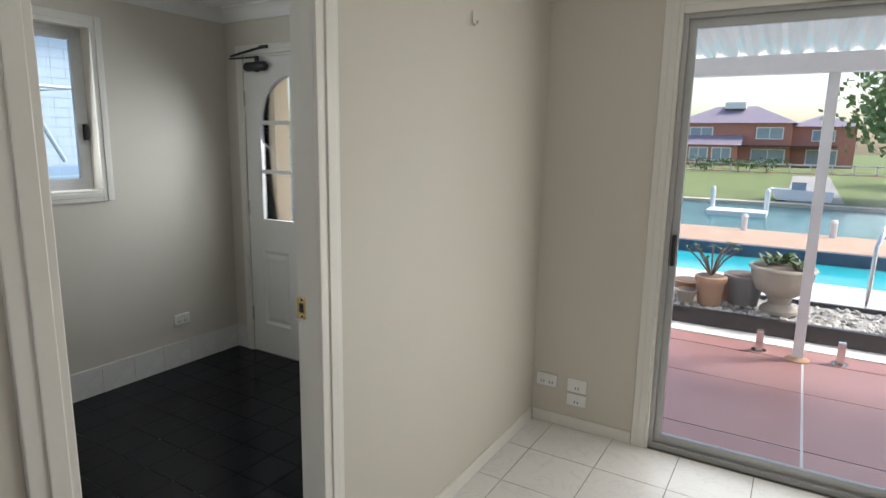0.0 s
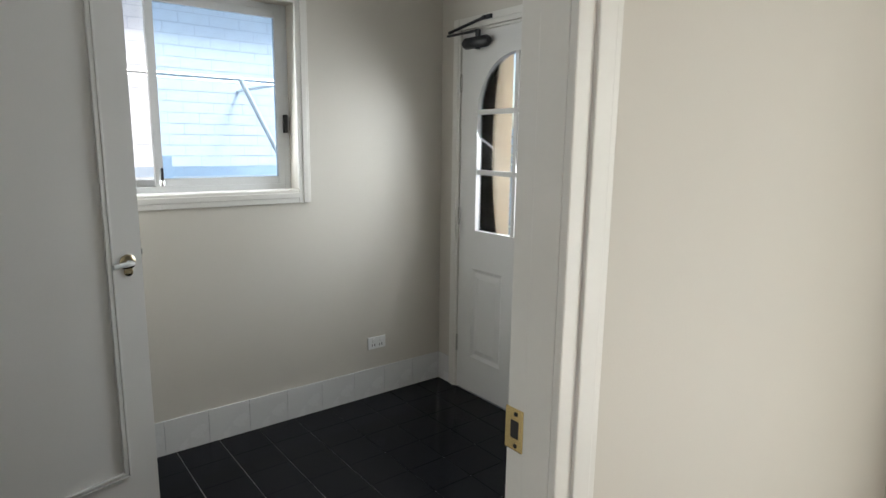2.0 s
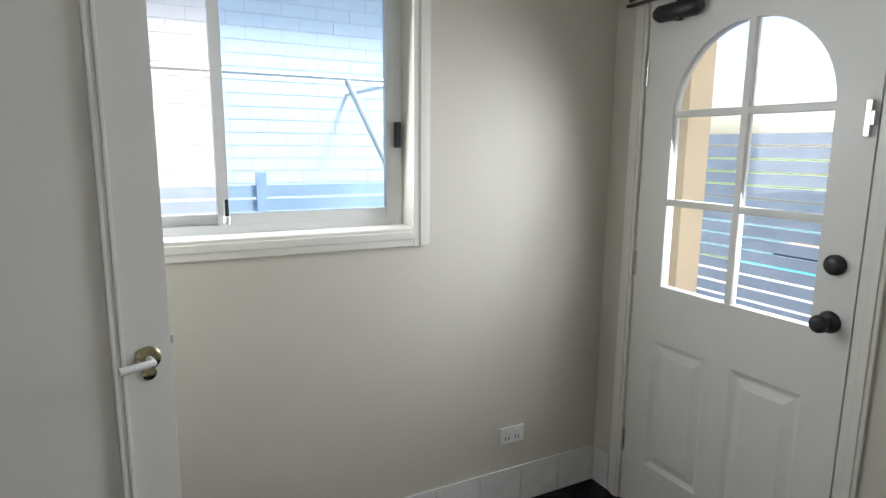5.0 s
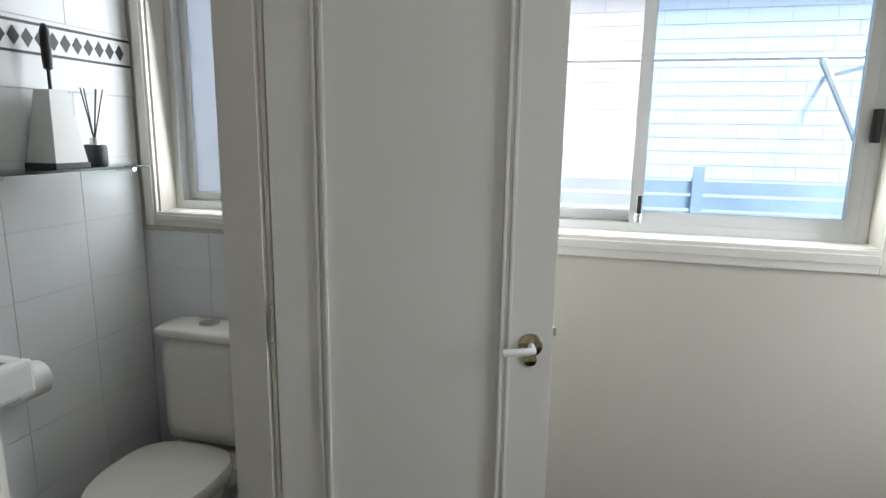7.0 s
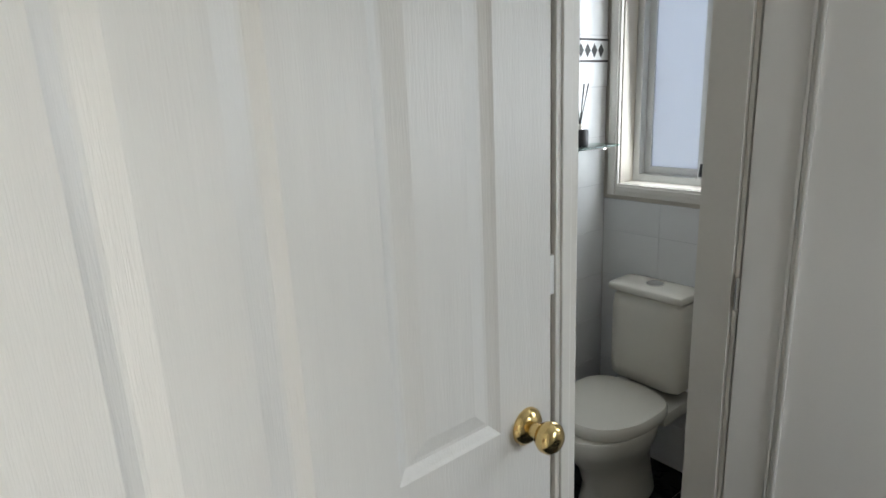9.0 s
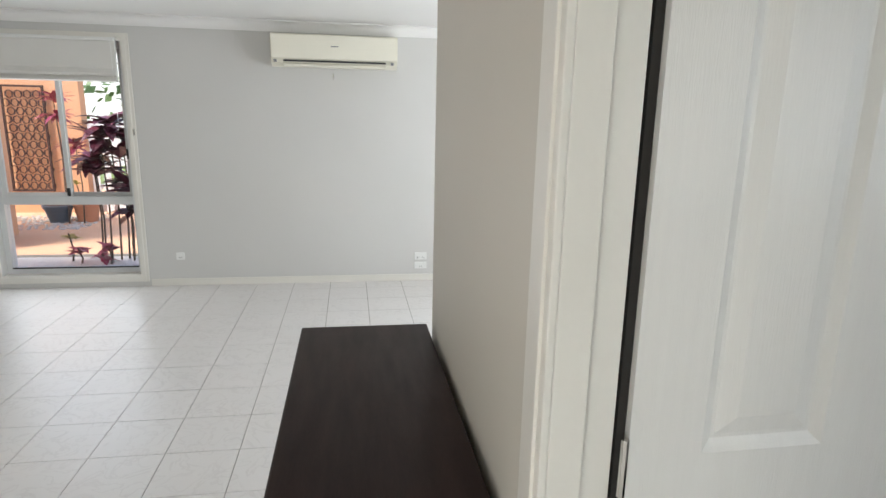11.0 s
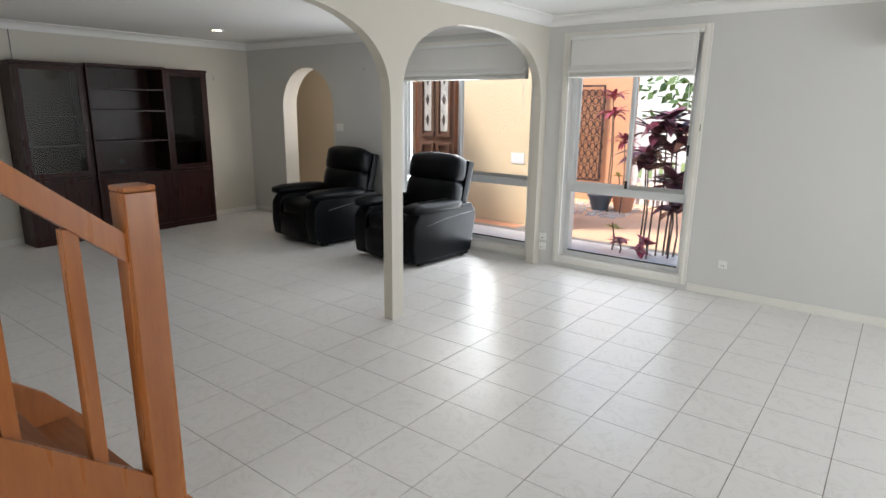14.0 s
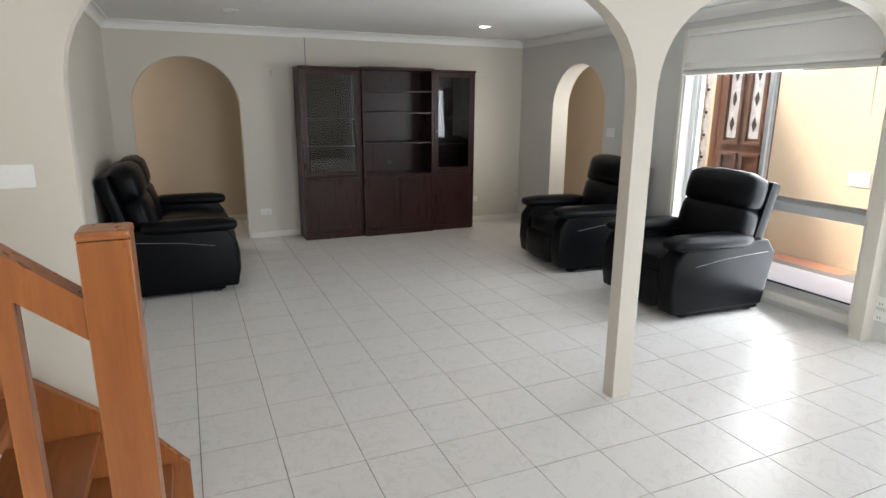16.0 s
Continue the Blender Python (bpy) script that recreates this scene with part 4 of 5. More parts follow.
for i in range(52):
    c, h = 0.18 + 0.042 * i, 0.021
    if c < 2.27:
        prism(bm, [(c - 0.018, 1.745), (c, 1.745 - 0.026), (c + 0.018, 1.745), (c, 1.745 + 0.026)], "y", 1.6645, 1.666)
part("diamond_pattern", bm, BLACK, tiled, "black diamond border between two lines")

# laundry floor and skirting tiles
lf = bpy.data.objects["floor_laundry"]
P = 0.197
rows = []
for i in range(12):
    for j in range(18):
        x0, y0 = 2.292 - P * (i + 1), -0.46 - P * 6 + P * j
        x1, y1 = min(x0 + P - 0.004, 2.294), min(y0 + P - 0.004, 1.67)
        x0, y0 = max(x0, 0.065), max(y0, -1.628)
        if x1 - x0 > 0.01 and y1 - y0 > 0.01 and y0 < 1.66:
            rows.append((x0, x1, y0, y1, -0.004, 0.0))
pieces(lf, "tile", rows, SLATE)
sk = solid("baseboard_laundry", boxes((2.289, 2.294, -1.625, 0.74, 0, 0.165), (0.135, 1.21, -1.629, -1.626, 0, 0.165), (2.185, 2.289, -1.629, -1.626, 0, 0.165)), MORTAR, "bed of the white tile skirting", kind="structure")
rows = []
for i in range(12):
    y0 = -1.62 + 0.2 * i
    rows.append((2.283, 2.289, y0, min(y0 + 0.198, 0.74), 0.001, 0.168))
for i in range(6):
    x0 = 0.14 + 0.2 * i
    rows.append((x0, min(x0 + 0.198, 1.208), -1.626, -1.620, 0.001, 0.168))
rows.append((2.187, 2.282, -1.626, -1.620, 0.001, 0.168))
pieces(sk, "tile", rows, SKIRT)

# ---------------------------------------------------------------- living room things
sb = thing("sideboard", "long dark brown wooden sideboard against the wall", "sideboard")
part("top", B(-0.425, -0.018, 0.80, 1.80, 0.835, 0.865, bevel=0.006), DARKTOP, sb)
part("body", B(-0.405, -0.022, 0.82, 1.78, 0.07, 0.835, bevel=0.003), DARKWOOD, sb)
part("plinth", B(-0.39, -0.03, 0.84, 1.76, 0.0, 0.07), DARKWOOD, sb)
for y0 in (0.835, 1.15, 1.465):
    dr = part("door", B(-0.42, -0.405, y0, y0 + 0.30, 0.10, 0.64, bevel=0.004), DARKWOOD, sb)
    part("handle", B(-0.435, -0.42, y0 + 0.26, y0 + 0.27, 0.35, 0.45, bevel=0.003), BRASS, dr)
    dw = part("drawer", B(-0.42, -0.405, y0, y0 + 0.30, 0.66, 0.82, bevel=0.004), DARKWOOD, sb)
    part("handle", B(-0.435, -0.42, y0 + 0.10, y0 + 0.20, 0.735, 0.745, bevel=0.003), BRASS, dw)
# side panel relief that shows past the corner
part("side_panel", frame_rect(bmesh.new(), "y", 1.78, 1.788, -0.39, -0.04, 0.10, 0.82, 0.05), DARKWOOD, sb)

ac = thing("air_conditioner", "ivory wall-mounted split air conditioner near the ceiling", "air conditioner")
prof = [(YW, 1.93), (YW - 0.12, 1.925), (YW - 0.19, 1.955), (YW - 0.205, 2.0), (YW - 0.21, 2.15), (YW - 0.19, 2.185), (YW, 2.19)]
part("body", prism(bmesh.new(), prof, "x", -0.90, 0.145), ACWHITE, ac)
part("front_panel", B(-0.895, 0.14, YW - 0.216, YW - 0.208, 1.985, 2.175, bevel=0.004), ACWHITE, ac)
part("air_slot", B(-0.80, 0.045, YW - 0.212, YW - 0.200, 1.962, 1.976), BLACK, ac)
part("louvre", B(-0.80, 0.045, YW - 0.20, YW - 0.15, 1.928, 1.945, bevel=0.003), ACWHITE, ac)
part("badge", B(-0.41, -0.35, YW - 0.218, YW - 0.216, 2.085, 2.093), GREYPOT, ac)
for x in (-0.865, 0.10):
    part("indicator", B(x - 0.012, x + 0.012, YW - 0.213, YW - 0.205, 1.955, 1.975), GREYPOT, ac)
outlet("y", YW, -1, 0.387, 0.24, "white double power outlet above the baseboard", name="power_outlet")
outlet("y", YW, -1, 0.387, 0.15, "white phone and aerial socket below the outlet", switches=1, h=0.065)
outlet("y", YW, -1, -1.78, 0.272, "small cream wall socket near the window", w=0.07, h=0.065, switches=1)
outlet("y", YW, -1, -3.44, 0.27, "white power outlet between the tall windows", w=0.085, h=0.07, switches=1)
outlet("y", YW, -1, -3.44, 0.175, "white aerial socket between the tall windows", w=0.085, h=0.07, switches=1)
outlet("y", YW, -1, -6.30, 1.235, "white wall control panel beside the arch", w=0.11, h=0.09, name="thermostat", switches=0)
outlet("x", FAR, 1, 2.08, 0.30, "white power outlet beside the far arch")
outlet("x", FAR, 1, 4.72, 0.30, "white power outlet beside the display cabinet")
outlet("x", -3.47, 1, 0.76, 1.28, "wide white light switch on the stair wall", w=0.16, h=0.075, name="light_switch", switches=3)
outlet("y", YW + 1.25, -1, -6.95, 1.37, "white light switch in the hallway", w=0.10, h=0.07, name="light_switch", switches=1)
outlet("y", -1.74, 1, -0.085, 0.245, "white double power outlet in the corner")
outlet("y", -1.74, 1, -0.255, 0.245, "white aerial socket in the corner", h=0.075, w=0.105, switches=1)
outlet("y", -1.74, 1, -0.255, 0.165, "white aerial socket below another", h=0.065, w=0.105, switches=1)
hook("x", 0.0, -1, -0.931, 1.99)
hook("y", YW, -1, -0.40, 1.86)
hook("x", FAR, 1, 2.22, 1.83)
hook("x", FAR, 1, 4.86, 1.83)
hook("y", YW, -1, -5.85, 1.93)
hook("x", 0.0, -1, 1.30, 2.0)
solid("cable_conduit", B(FAR + 0.001, FAR + 0.008, 2.60, 2.608, 1.90, CH - 0.08), STITCH, "thin cable running up the wall behind the cabinet", "cable")

# downlights
for x, y, lit in ((-6.99, 4.24, True), (-7.0, 1.75, False)):
    dl = thing("downlight", "round recessed ceiling downlight, " + ("switched on" if lit else "switched off"), "downlight", group="ceiling downlights")
    bm = bmesh.new()
    segs = 28
    ring = [[bm.verts.new((x + r * math.cos(2 * math.pi * i / segs), y + r * math.sin(2 * math.pi * i / segs), z)) for i in range(segs)] for r, z in ((0.075, CH), (0.075, CH - 0.006), (0.055, CH - 0.010), (0.05, CH - 0.002))]
    for a, b in zip(ring, ring[1:]):
        for i in range(segs):
            bm.faces.new((a[i], a[(i + 1) % segs], b[(i + 1) % segs], b[i]))
    part("rim", bm, WHITE, dl, smooth=True)
    part("lens", lathe(bmesh.new(), [(0.05, CH - 0.005), (0.05, CH - 0.001)], 24, (x, y, 0)), LAMPG if lit else WHITE, dl)


def recliner(seats, width, group=""):
    """Leather recliner at the origin: back to +y, front to -y."""
    root = thing("recliner_armchair" if seats == 1 else "recliner_sofa",
                 "black leather recliner armchair with padded arms" if seats == 1 else "black leather two-seat recliner sofa", "armchair" if seats == 1 else "sofa", group=group)
    w, arm = width / 2, 0.17
    part("base", B(-w + 0.03, w - 0.03, -0.36, 0.36, 0.02, 0.30, bevel=0.02), LEATHER, root, smooth=True)
    for x in (-w + 0.1, w - 0.1):
        for y in (-0.3, 0.3):
            part("foot", B(x - 0.03, x + 0.03, y - 0.03, y + 0.03, 0.0, 0.03), BLACK, root)
    for s in (-1, 1):
        lo, hi = sorted((s * w, s * (w - arm)))
        bm = bmesh.new()
        outline = [(-0.46, 0.05), (0.36, 0.06), (0.44, 0.45), (0.36, 0.56), (-0.40, 0.53), (-0.475, 0.42), (-0.485, 0.2)]
        prism(bm, outline, "x", lo, hi)
        bmesh.ops.bevel(bm, geom=list(bm.edges), offset=0.025, segments=3, affect="EDGES", profile=0.6)
        a = part("arm", bm, LEATHER, root, smooth=True)
        part("arm_pad", sweep_blob(bmesh.new(), lo - 0.018, hi + 0.018, -0.475, 0.22, 0.505, 0.605, 0.048, 0.012), LEATHER, a, smooth=True)
        xo = s * w + s * 0.001
        part("seam", tube(bmesh.new(), [(xo, -0.30, 0.40), (xo, -0.05, 0.44), (xo, 0.20, 0.46), (xo, 0.36, 0.47)], 0.0025, 5), STITCH, a)
    inner = (width - 2 * arm) / seats
    back = 0.075 if seats == 1 else 0.0
    for i in range(seats):
        x0 = -w + arm + i * inner
        part("seat", sweep_blob(bmesh.new(), x0 + 0.004, x0 + inner - 0.004, -0.47, 0.22, 0.28, 0.475, 0.07, 0.02), LEATHER, root, smooth=True)
        part("footrest", sweep_blob(bmesh.new(), x0 + 0.004, x0 + inner - 0.004, -0.50, -0.40, 0.06, 0.33, 0.04, 0.015), LEATHER, root, smooth=True)
        tilt = Matrix.Translation((0, 0.20, 0.42)) @ Matrix.Rotation(radians(-13), 4, "X")
        for nm, z0, z1, y0, y1, r in (("back_cushion", -0.02, 0.37, -0.10, 0.10, 0.07), ("headrest", 0.33, 0.61, -0.105, 0.10, 0.07)):
            bm = sweep_blob(bmesh.new(), x0 - back, x0 + inner + back, y0, y1, z0, z1, r, 0.02)
            bmesh.ops.transform(bm, matrix=tilt, verts=bm.verts)
            part(nm, bm, LEATHER, root, smooth=True)
    bm = B(-w + arm - 0.09, w - arm + 0.09, 0.06, 0.15, -0.1, 0.59, bevel=0.03)
    bmesh.ops.transform(bm, matrix=Matrix.Translation((0, 0.20, 0.42)) @ Matrix.Rotation(radians(-15), 4, "X"), verts=bm.verts)
    part("back_shell", bm, LEATHER, root, smooth=True)
    return root


ch = recliner(1, 0.86, "recliners")
ch.matrix_basis = pose(-4.60, 4.86, 0, 0, 0, -4)
ch2 = copy_thing(ch, pose(-5.93, 4.84, 0, 0, 0, -6))
so = recliner(2, 1.62)
so.matrix_basis = pose(-6.96, 1.14, 0, 0, 0, 180)


def display_unit(x, y0, y1, depth, h, kind):
    """One unit of the wall cabinet; x is its front, the back is towards -x."""
    label = {"glass": "dark mahogany cabinet unit with a glass door above", "open": "dark mahogany cabinet unit with open empty shelves"}[kind]
    root = thing("display_cabinet", label, "cabinet", group="wall unit")
    b, base, t = x - depth, 0.70, 0.022
    for a0, a1 in ((y0, y0 + t), (y1 - t, y1)):
        part("side_panel", B(b, x, a0, a1, 0.0, h - 0.03, bevel=0.002), DARKWOOD, root)
    part("back_panel", B(b, b + 0.01, y0 + t, y1 - t, 0.05, h - 0.03), DARKWOOD, root)
    part("top", B(b, x + 0.012, y0 - 0.006, y1 + 0.006, h - 0.03, h, bevel=0.006), DARKWOOD, root)
    part("plinth", B(b, x + 0.006, y0 + t, y1 - t, 0.0, 0.07, bevel=0.003), DARKWOOD, root)
    part("counter", B(b + 0.01, x + 0.008, y0 + t, y1 - t, base - 0.012, base + 0.014, bevel=0.005), DARKWOOD, root)
    n = 1 if kind == "glass" else 2
    wd = (y1 - y0 - 2 * t) / n
    for i in range(n):
        a = y0 + t + i * wd
        d = part("door", B(x - 0.018, x, a + 0.002, a + wd - 0.002, 0.075, base - 0.015, bevel=0.003), DARKWOOD, root)
        bm = frame_rect(bmesh.new(), "x", x, x + 0.006, a + 0.02, a + wd - 0.02, 0.095, base - 0.035, 0.045)
        part("door_moulding", bm, DARKWOOD, d)
    levels = (1.06, 1.40, 1.64) if kind == "open" else (1.02, 1.33)
    for z in levels:
        part("shelf", B(b + 0.01, x - (0.02 if kind == "open" else 0.06), y0 + t, y1 - t, z, z + 0.018), DARKWOOD, root)
    if kind == "glass":
        d = part("glass_door", frame_rect(bmesh.new(), "x", x - 0.02, x, y0 + t + 0.002, y1 - t - 0.002, base + 0.018, h - 0.033, 0.05), DARKWOOD, root)
        g = part("pane", B(x - 0.012, x - 0.008, y0 + t + 0.05, y1 - t - 0.05, base + 0.066, h - 0.08), CABGLASS, d)
        g.visible_shadow = False
        part("knob", lathe(bmesh.new(), [(0.004, 0), (0.008, 0.012), (0.005, 0.016)], 12), BRASS, d).matrix_basis = pose(x, y1 - 0.05 if y0 < 3 else y0 + 0.05, 1.2, 0, 90, 0)
    else:
        part("cable_hole", lathe(bmesh.new(), [(0.03, 0), (0.03, 0.003)], 20), BLACK, root).matrix_basis = pose(b + 0.0105, (y0 + y1) / 2, 0.82, 0, 90, 0)
    return root


display_unit(-7.80, 2.46, 3.135, 0.34, 1.90, "glass")
display_unit(-7.765, 3.14, 3.995, 0.375, 1.91, "open")
display_unit(-7.80, 4.00, 4.55, 0.34, 1.90, "glass")

# staircase: rises towards -y along the stair wall
st = thing("staircase", "open-tread varnished timber staircase with square balusters", "staircase")
X0, X1 = -3.465, -2.60
RISE, GO, Y0 = 0.183, 0.218, 1.14
for i in range(9):
    y1 = Y0 - GO * i
    part("tread", B(X0 + 0.035, X1 + 0.04, y1 - 0.285, y1, RISE * (i + 1) - 0.035, RISE * (i + 1), bevel=0.005), TREAD, st)
sl = RISE / GO
def stringer(a, b):
    e = Y0 - GO * 9
    return prism(bmesh.new(), [(Y0 + 0.06, 0.0), (Y0 + 0.06, 0.16), (Y0 - 0.06, 0.31), (e, 0.31 + sl * (Y0 - 0.06 - e)), (e, 0.02 + sl * (Y0 - 0.06 - e)), (Y0 - 0.12, 0.0)], "x", a, b)
part("stringer", stringer(X0, X0 + 0.035), PINE, st)
part("stringer", stringer(X1 + 0.035, X1 + 0.07), PINE, st)
NX, NY = -2.56, 1.125
nw = part("newel_post", B(NX - 0.048, NX + 0.048, NY - 0.048, NY + 0.048, 0.0, 1.245, bevel=0.004), PINE, st)
part("newel_cap", B(NX - 0.05, NX + 0.05, NY - 0.05, NY + 0.05, 1.245, 1.265, bevel=0.01), PINE, nw)
ry = NY - 0.048
part("handrail", prism(bmesh.new(), [(ry, 1.035), (ry, 1.125), (ry - 2.0, 1.125 + sl * 2.0), (ry - 2.0, 1.035 + sl * 2.0)], "x", NX - 0.032, NX + 0.032), PINE, st)
for i in range(9):
    y = NY - 0.19 - 0.21 * i
    z0, z1 = 0.30 + sl * (Y0 - 0.06 - y) , 1.04 + sl * (ry - y)
    part("baluster", B(NX - 0.021, NX + 0.021, y - 0.021, y + 0.021, z0, z1, bevel=0.002), PINE, st)

# cream floor tiles
P = 0.33
for fname, xa, xb, ya, yb in (("floor", -9.4, 0.0, -1.74, 6.6), ("floor_dining", 0.0, 2.29, 1.80, 5.4)):
    rows = []
    for i in range(-24, 15):
        for j in range(-16, 14):
            x0, y0 = -2.11 + P * i, 2.885 + P * j
            x1, y1 = min(x0 + P - 0.004, xb), min(y0 + P - 0.004, yb)
            x0, y0 = max(x0, xa), max(y0, ya)
            if x1 - x0 > 0.01 and y1 - y0 > 0.01:
                rows.append((x0, x1, y0, y1, -0.004, 0.0))
    pieces(bpy.data.objects[fname], "tile", rows, TILE, near=lambda r: math.hypot(r[0] + 2.0, (r[2] - 2.4)), limit=300 if fname == "floor" else 90)

# ---------------------------------------------------------------- outside
solid("ground", B(-400, 400, -400, 400, -2.9, -2.6), GRASS, "grassy ground reaching the horizon", kind="structure")
solid("ground_plot", B(-40, 40, -10.4, 40, -2.6, -0.5), GRASS, "raised house plot behind the canal wall", kind="structure")
solid("pavement_side", B(2.5, 5.2, -6, 9, -0.5, -0.05), CONC, "grey concrete side path", kind="structure")
nb = solid("neighbour_wall", B(4.62, 4.9, -3.2, 4.0, -0.05, 2.75), MORTAR, "white painted brick wall of the house next door", "house wall", kind="structure")
part("eave", boxes((4.30, 5.2, -3.2, 4.0, 2.75, 2.80), (4.28, 4.32, -3.2, 4.0, 2.75, 2.90)), ROOFM, nb, "pinkish white eave board")
rows = []
for k in range(33):
    for i in range(31):
        y0 = -3.2 + 0.24 * i + (0.12 if k % 2 else 0)
        rows.append((4.616, 4.62, y0, min(y0 + 0.234, 4.0), -0.05 + 0.086 * k, -0.05 + 0.086 * k + 0.080))
rows_brick = [r for r in rows if r[3] - r[2] > 0.02]
def slat_fence(x, y0, y1, z0, z1, axis="x", gap=0.016, pitch=0.085, label="grey-blue slatted fence"):
    root = thing("slat_fence", label, "fence")
    k = 0
    z = z0
    while z + pitch - gap <= z1:
        part("slat", B(*((x, x + 0.02, y0, y1) if axis == "x" else (y0, y1, x, x + 0.02)), z, z + pitch - gap), FENCEM, root)
        z += pitch
    n = int((y1 - y0) / 1.2) + 1
    for i in range(n + 1):
        c = y0 + (y1 - y0) * i / n
        part("post", B(*((x - 0.03, x, c - 0.03, c + 0.03) if axis == "x" else (c - 0.03, c + 0.03, x - 0.03, x)), z0 - 0.05, z1 + 0.05), FENCEM, root)
    return root
slat_fence(4.05, -2.6, 2.6, 0.0, 1.29, label="low grey-blue slatted boundary fence")
slat_fence(-3.45, 1.2, 4.6, 0.0, 1.66, axis="y", label="tall grey-blue slatted fence behind the back door")
cl = thing("clothesline", "folding wall clothesline with a white bar and arm", "clothesline")
part("bar", tube(bmesh.new(), [(3.6, -1.3, 1.86), (3.6, 1.4, 1.86)], 0.014, 8), ALU, cl)
part("arm", tube(bmesh.new(), [(3.6, -0.92, 1.85), (3.63, -1.2, 1.32)], 0.018, 8), WHITE, cl)
for y in (-1.25, 1.35):
    part("bracket", tube(bmesh.new(), [(3.6, y, 1.86), (4.615, y, 1.86)], 0.012, 8), ALU, cl)
for k, dx in enumerate((0.1, 0.2, 0.3)):
    part("line", tube(bmesh.new(), [(3.6 + dx * 0.6, -1.3, 1.85), (3.6 + dx * 0.6, 1.4, 1.85)], 0.003, 5), ALU, cl)
solid("yellow_post", B(2.19, 2.33, -2.10, -1.96, -0.055, 2.5), YELLOW, "yellow rendered porch post outside the back door", "post")

# patio, pool and canal
pv = solid("patio", B(-9, 2.5, -4.05, -1.86, -0.5, -0.055), MORTAR, "joints of the red painted patio", kind="structure")
rows = []
for x0, x1 in ((-9, -5.5), (-5.495, -3.4), (-3.395, -1.325), (-1.31, 0.6), (0.612, 2.5)):
    for y0, y1 in ((-2.24, -1.86), (-3.10, -2.255), (-3.78, -3.11), (-4.05, -3.795)):
        rows.append((x0, x1, y0, y1, -0.055, -0.05))
pieces(pv, "paving_slab", rows, REDPAVE)
solid("pavement_pool", B(-12, 6, -6.8, -4.05, -0.5, -0.04), PALEPAVE, "pale pool surround", kind="structure")
gb = thing("garden_bed", "raised black-edged planter bed of pale stones", "garden bed")
part("edging", boxes((-2.1, 0.3, -4.34, -4.28, -0.04, 0.10), (-2.1, -2.04, -5.2, -4.34, -0.04, 0.10), (-2.04, 0.3, -5.2, -5.15, -0.04, 0.10), bevel=0.006), BLACK, gb)
part("bed", B(-2.04, 0.3, -5.15, -4.34, -0.04, 0.06), CONC, gb)
bm = bmesh.new()
rng = random.Random(4)
for i in range(420):
    x, y, s = rng.uniform(-2.0, 0.25), rng.uniform(-5.12, -4.36), rng.uniform(0.02, 0.05)
    tmp = bmesh.ops.create_icosphere(bm, subdivisions=1, radius=s)
    bmesh.ops.transform(bm, matrix=Matrix.Translation((x, y, 0.065)) @ Euler((rng.random(), rng.random(), rng.random() * 6)).to_matrix().to_4x4() @ Matrix.Diagonal((1, rng.uniform(0.6, 1), 0.4, 1)), verts=tmp["verts"])
part("stones", bm, PEBBLE, gb)["kind"] = "stuff"


def leaf_blade(bm, base, d, length, width, droop, rng):
    """A long folded leaf from base along d, bending down."""
    d = Vector(d).normalized()
    side = d.cross(Vector((0, 0, 1)))
    side = side.normalized() if side.length > 0.01 else Vector((1, 0, 0))
    rows = []
    for i in range(5):
        f = i / 4
        p = Vector(base) + d * length * f + Vector((0, 0, -droop * length * f * f))
        w = width * (math.sin(math.pi * (0.12 + 0.86 * f)) if f < 1 else 0.02)
        rows.append((bm.verts.new(p - side * w), bm.verts.new(p + Vector((0, 0, -0.25 * w))), bm.verts.new(p + side * w)))
    for a, b in zip(rows, rows[1:]):
        bm.faces.new((a[0], a[1], b[1], b[0]))
        bm.faces.new((a[1], a[2], b[2], b[1]))


def rosette(bm, at, n, length, width, rng, up=0.6):
    for i in range(n):
        w = i * 2.4 + rng.random()
        e = up + rng.uniform(-0.5, 0.45)
        leaf_blade(bm, (at[0], at[1], at[2] + 0.25 * length * i / n), (math.cos(w), math.sin(w), e), length * rng.uniform(0.7, 1.1), width, rng.uniform(0.2, 0.7), rng)


def cordyline(name, label, stems, material, length, width, n, seed):
    rng = random.Random(seed)
    root = thing(name, label, "plant")
    for x, y, z0, z1 in stems:
        part("stem", tube(bmesh.new(), [(x, y, z0), (x + 0.02, y + 0.01, (z0 + z1) / 2), (x - 0.01, y, z1)], [0.011, 0.009, 0.007], 7), STEM, root)
        bm = bmesh.new()
        rosette(bm, (x, y, z1 - 0.06), n, length, width, rng)
        part("leaves", bm, material, root)
    return root


def pot(name, label, at, profile, material, plant=None, soil=0.9):
    root = thing(name, label, "pot")
    part("pot_body", lathe(bmesh.new(), profile, 26, at), material, root, smooth=True)
    top = profile[-1]
    part("soil", lathe(bmesh.new(), [(top[0] * soil, 0), (top[0] * soil, 0.004)], 20, (at[0], at[1], at[2] + top[1])), STEM, root)
    return root


def taper(r0, r1, h):
    return [(r0, 0), (r1 * 0.95, h * 0.8), (r1 * 1.06, h * 0.82), (r1 * 1.08, h * 0.98), (r1, h)]


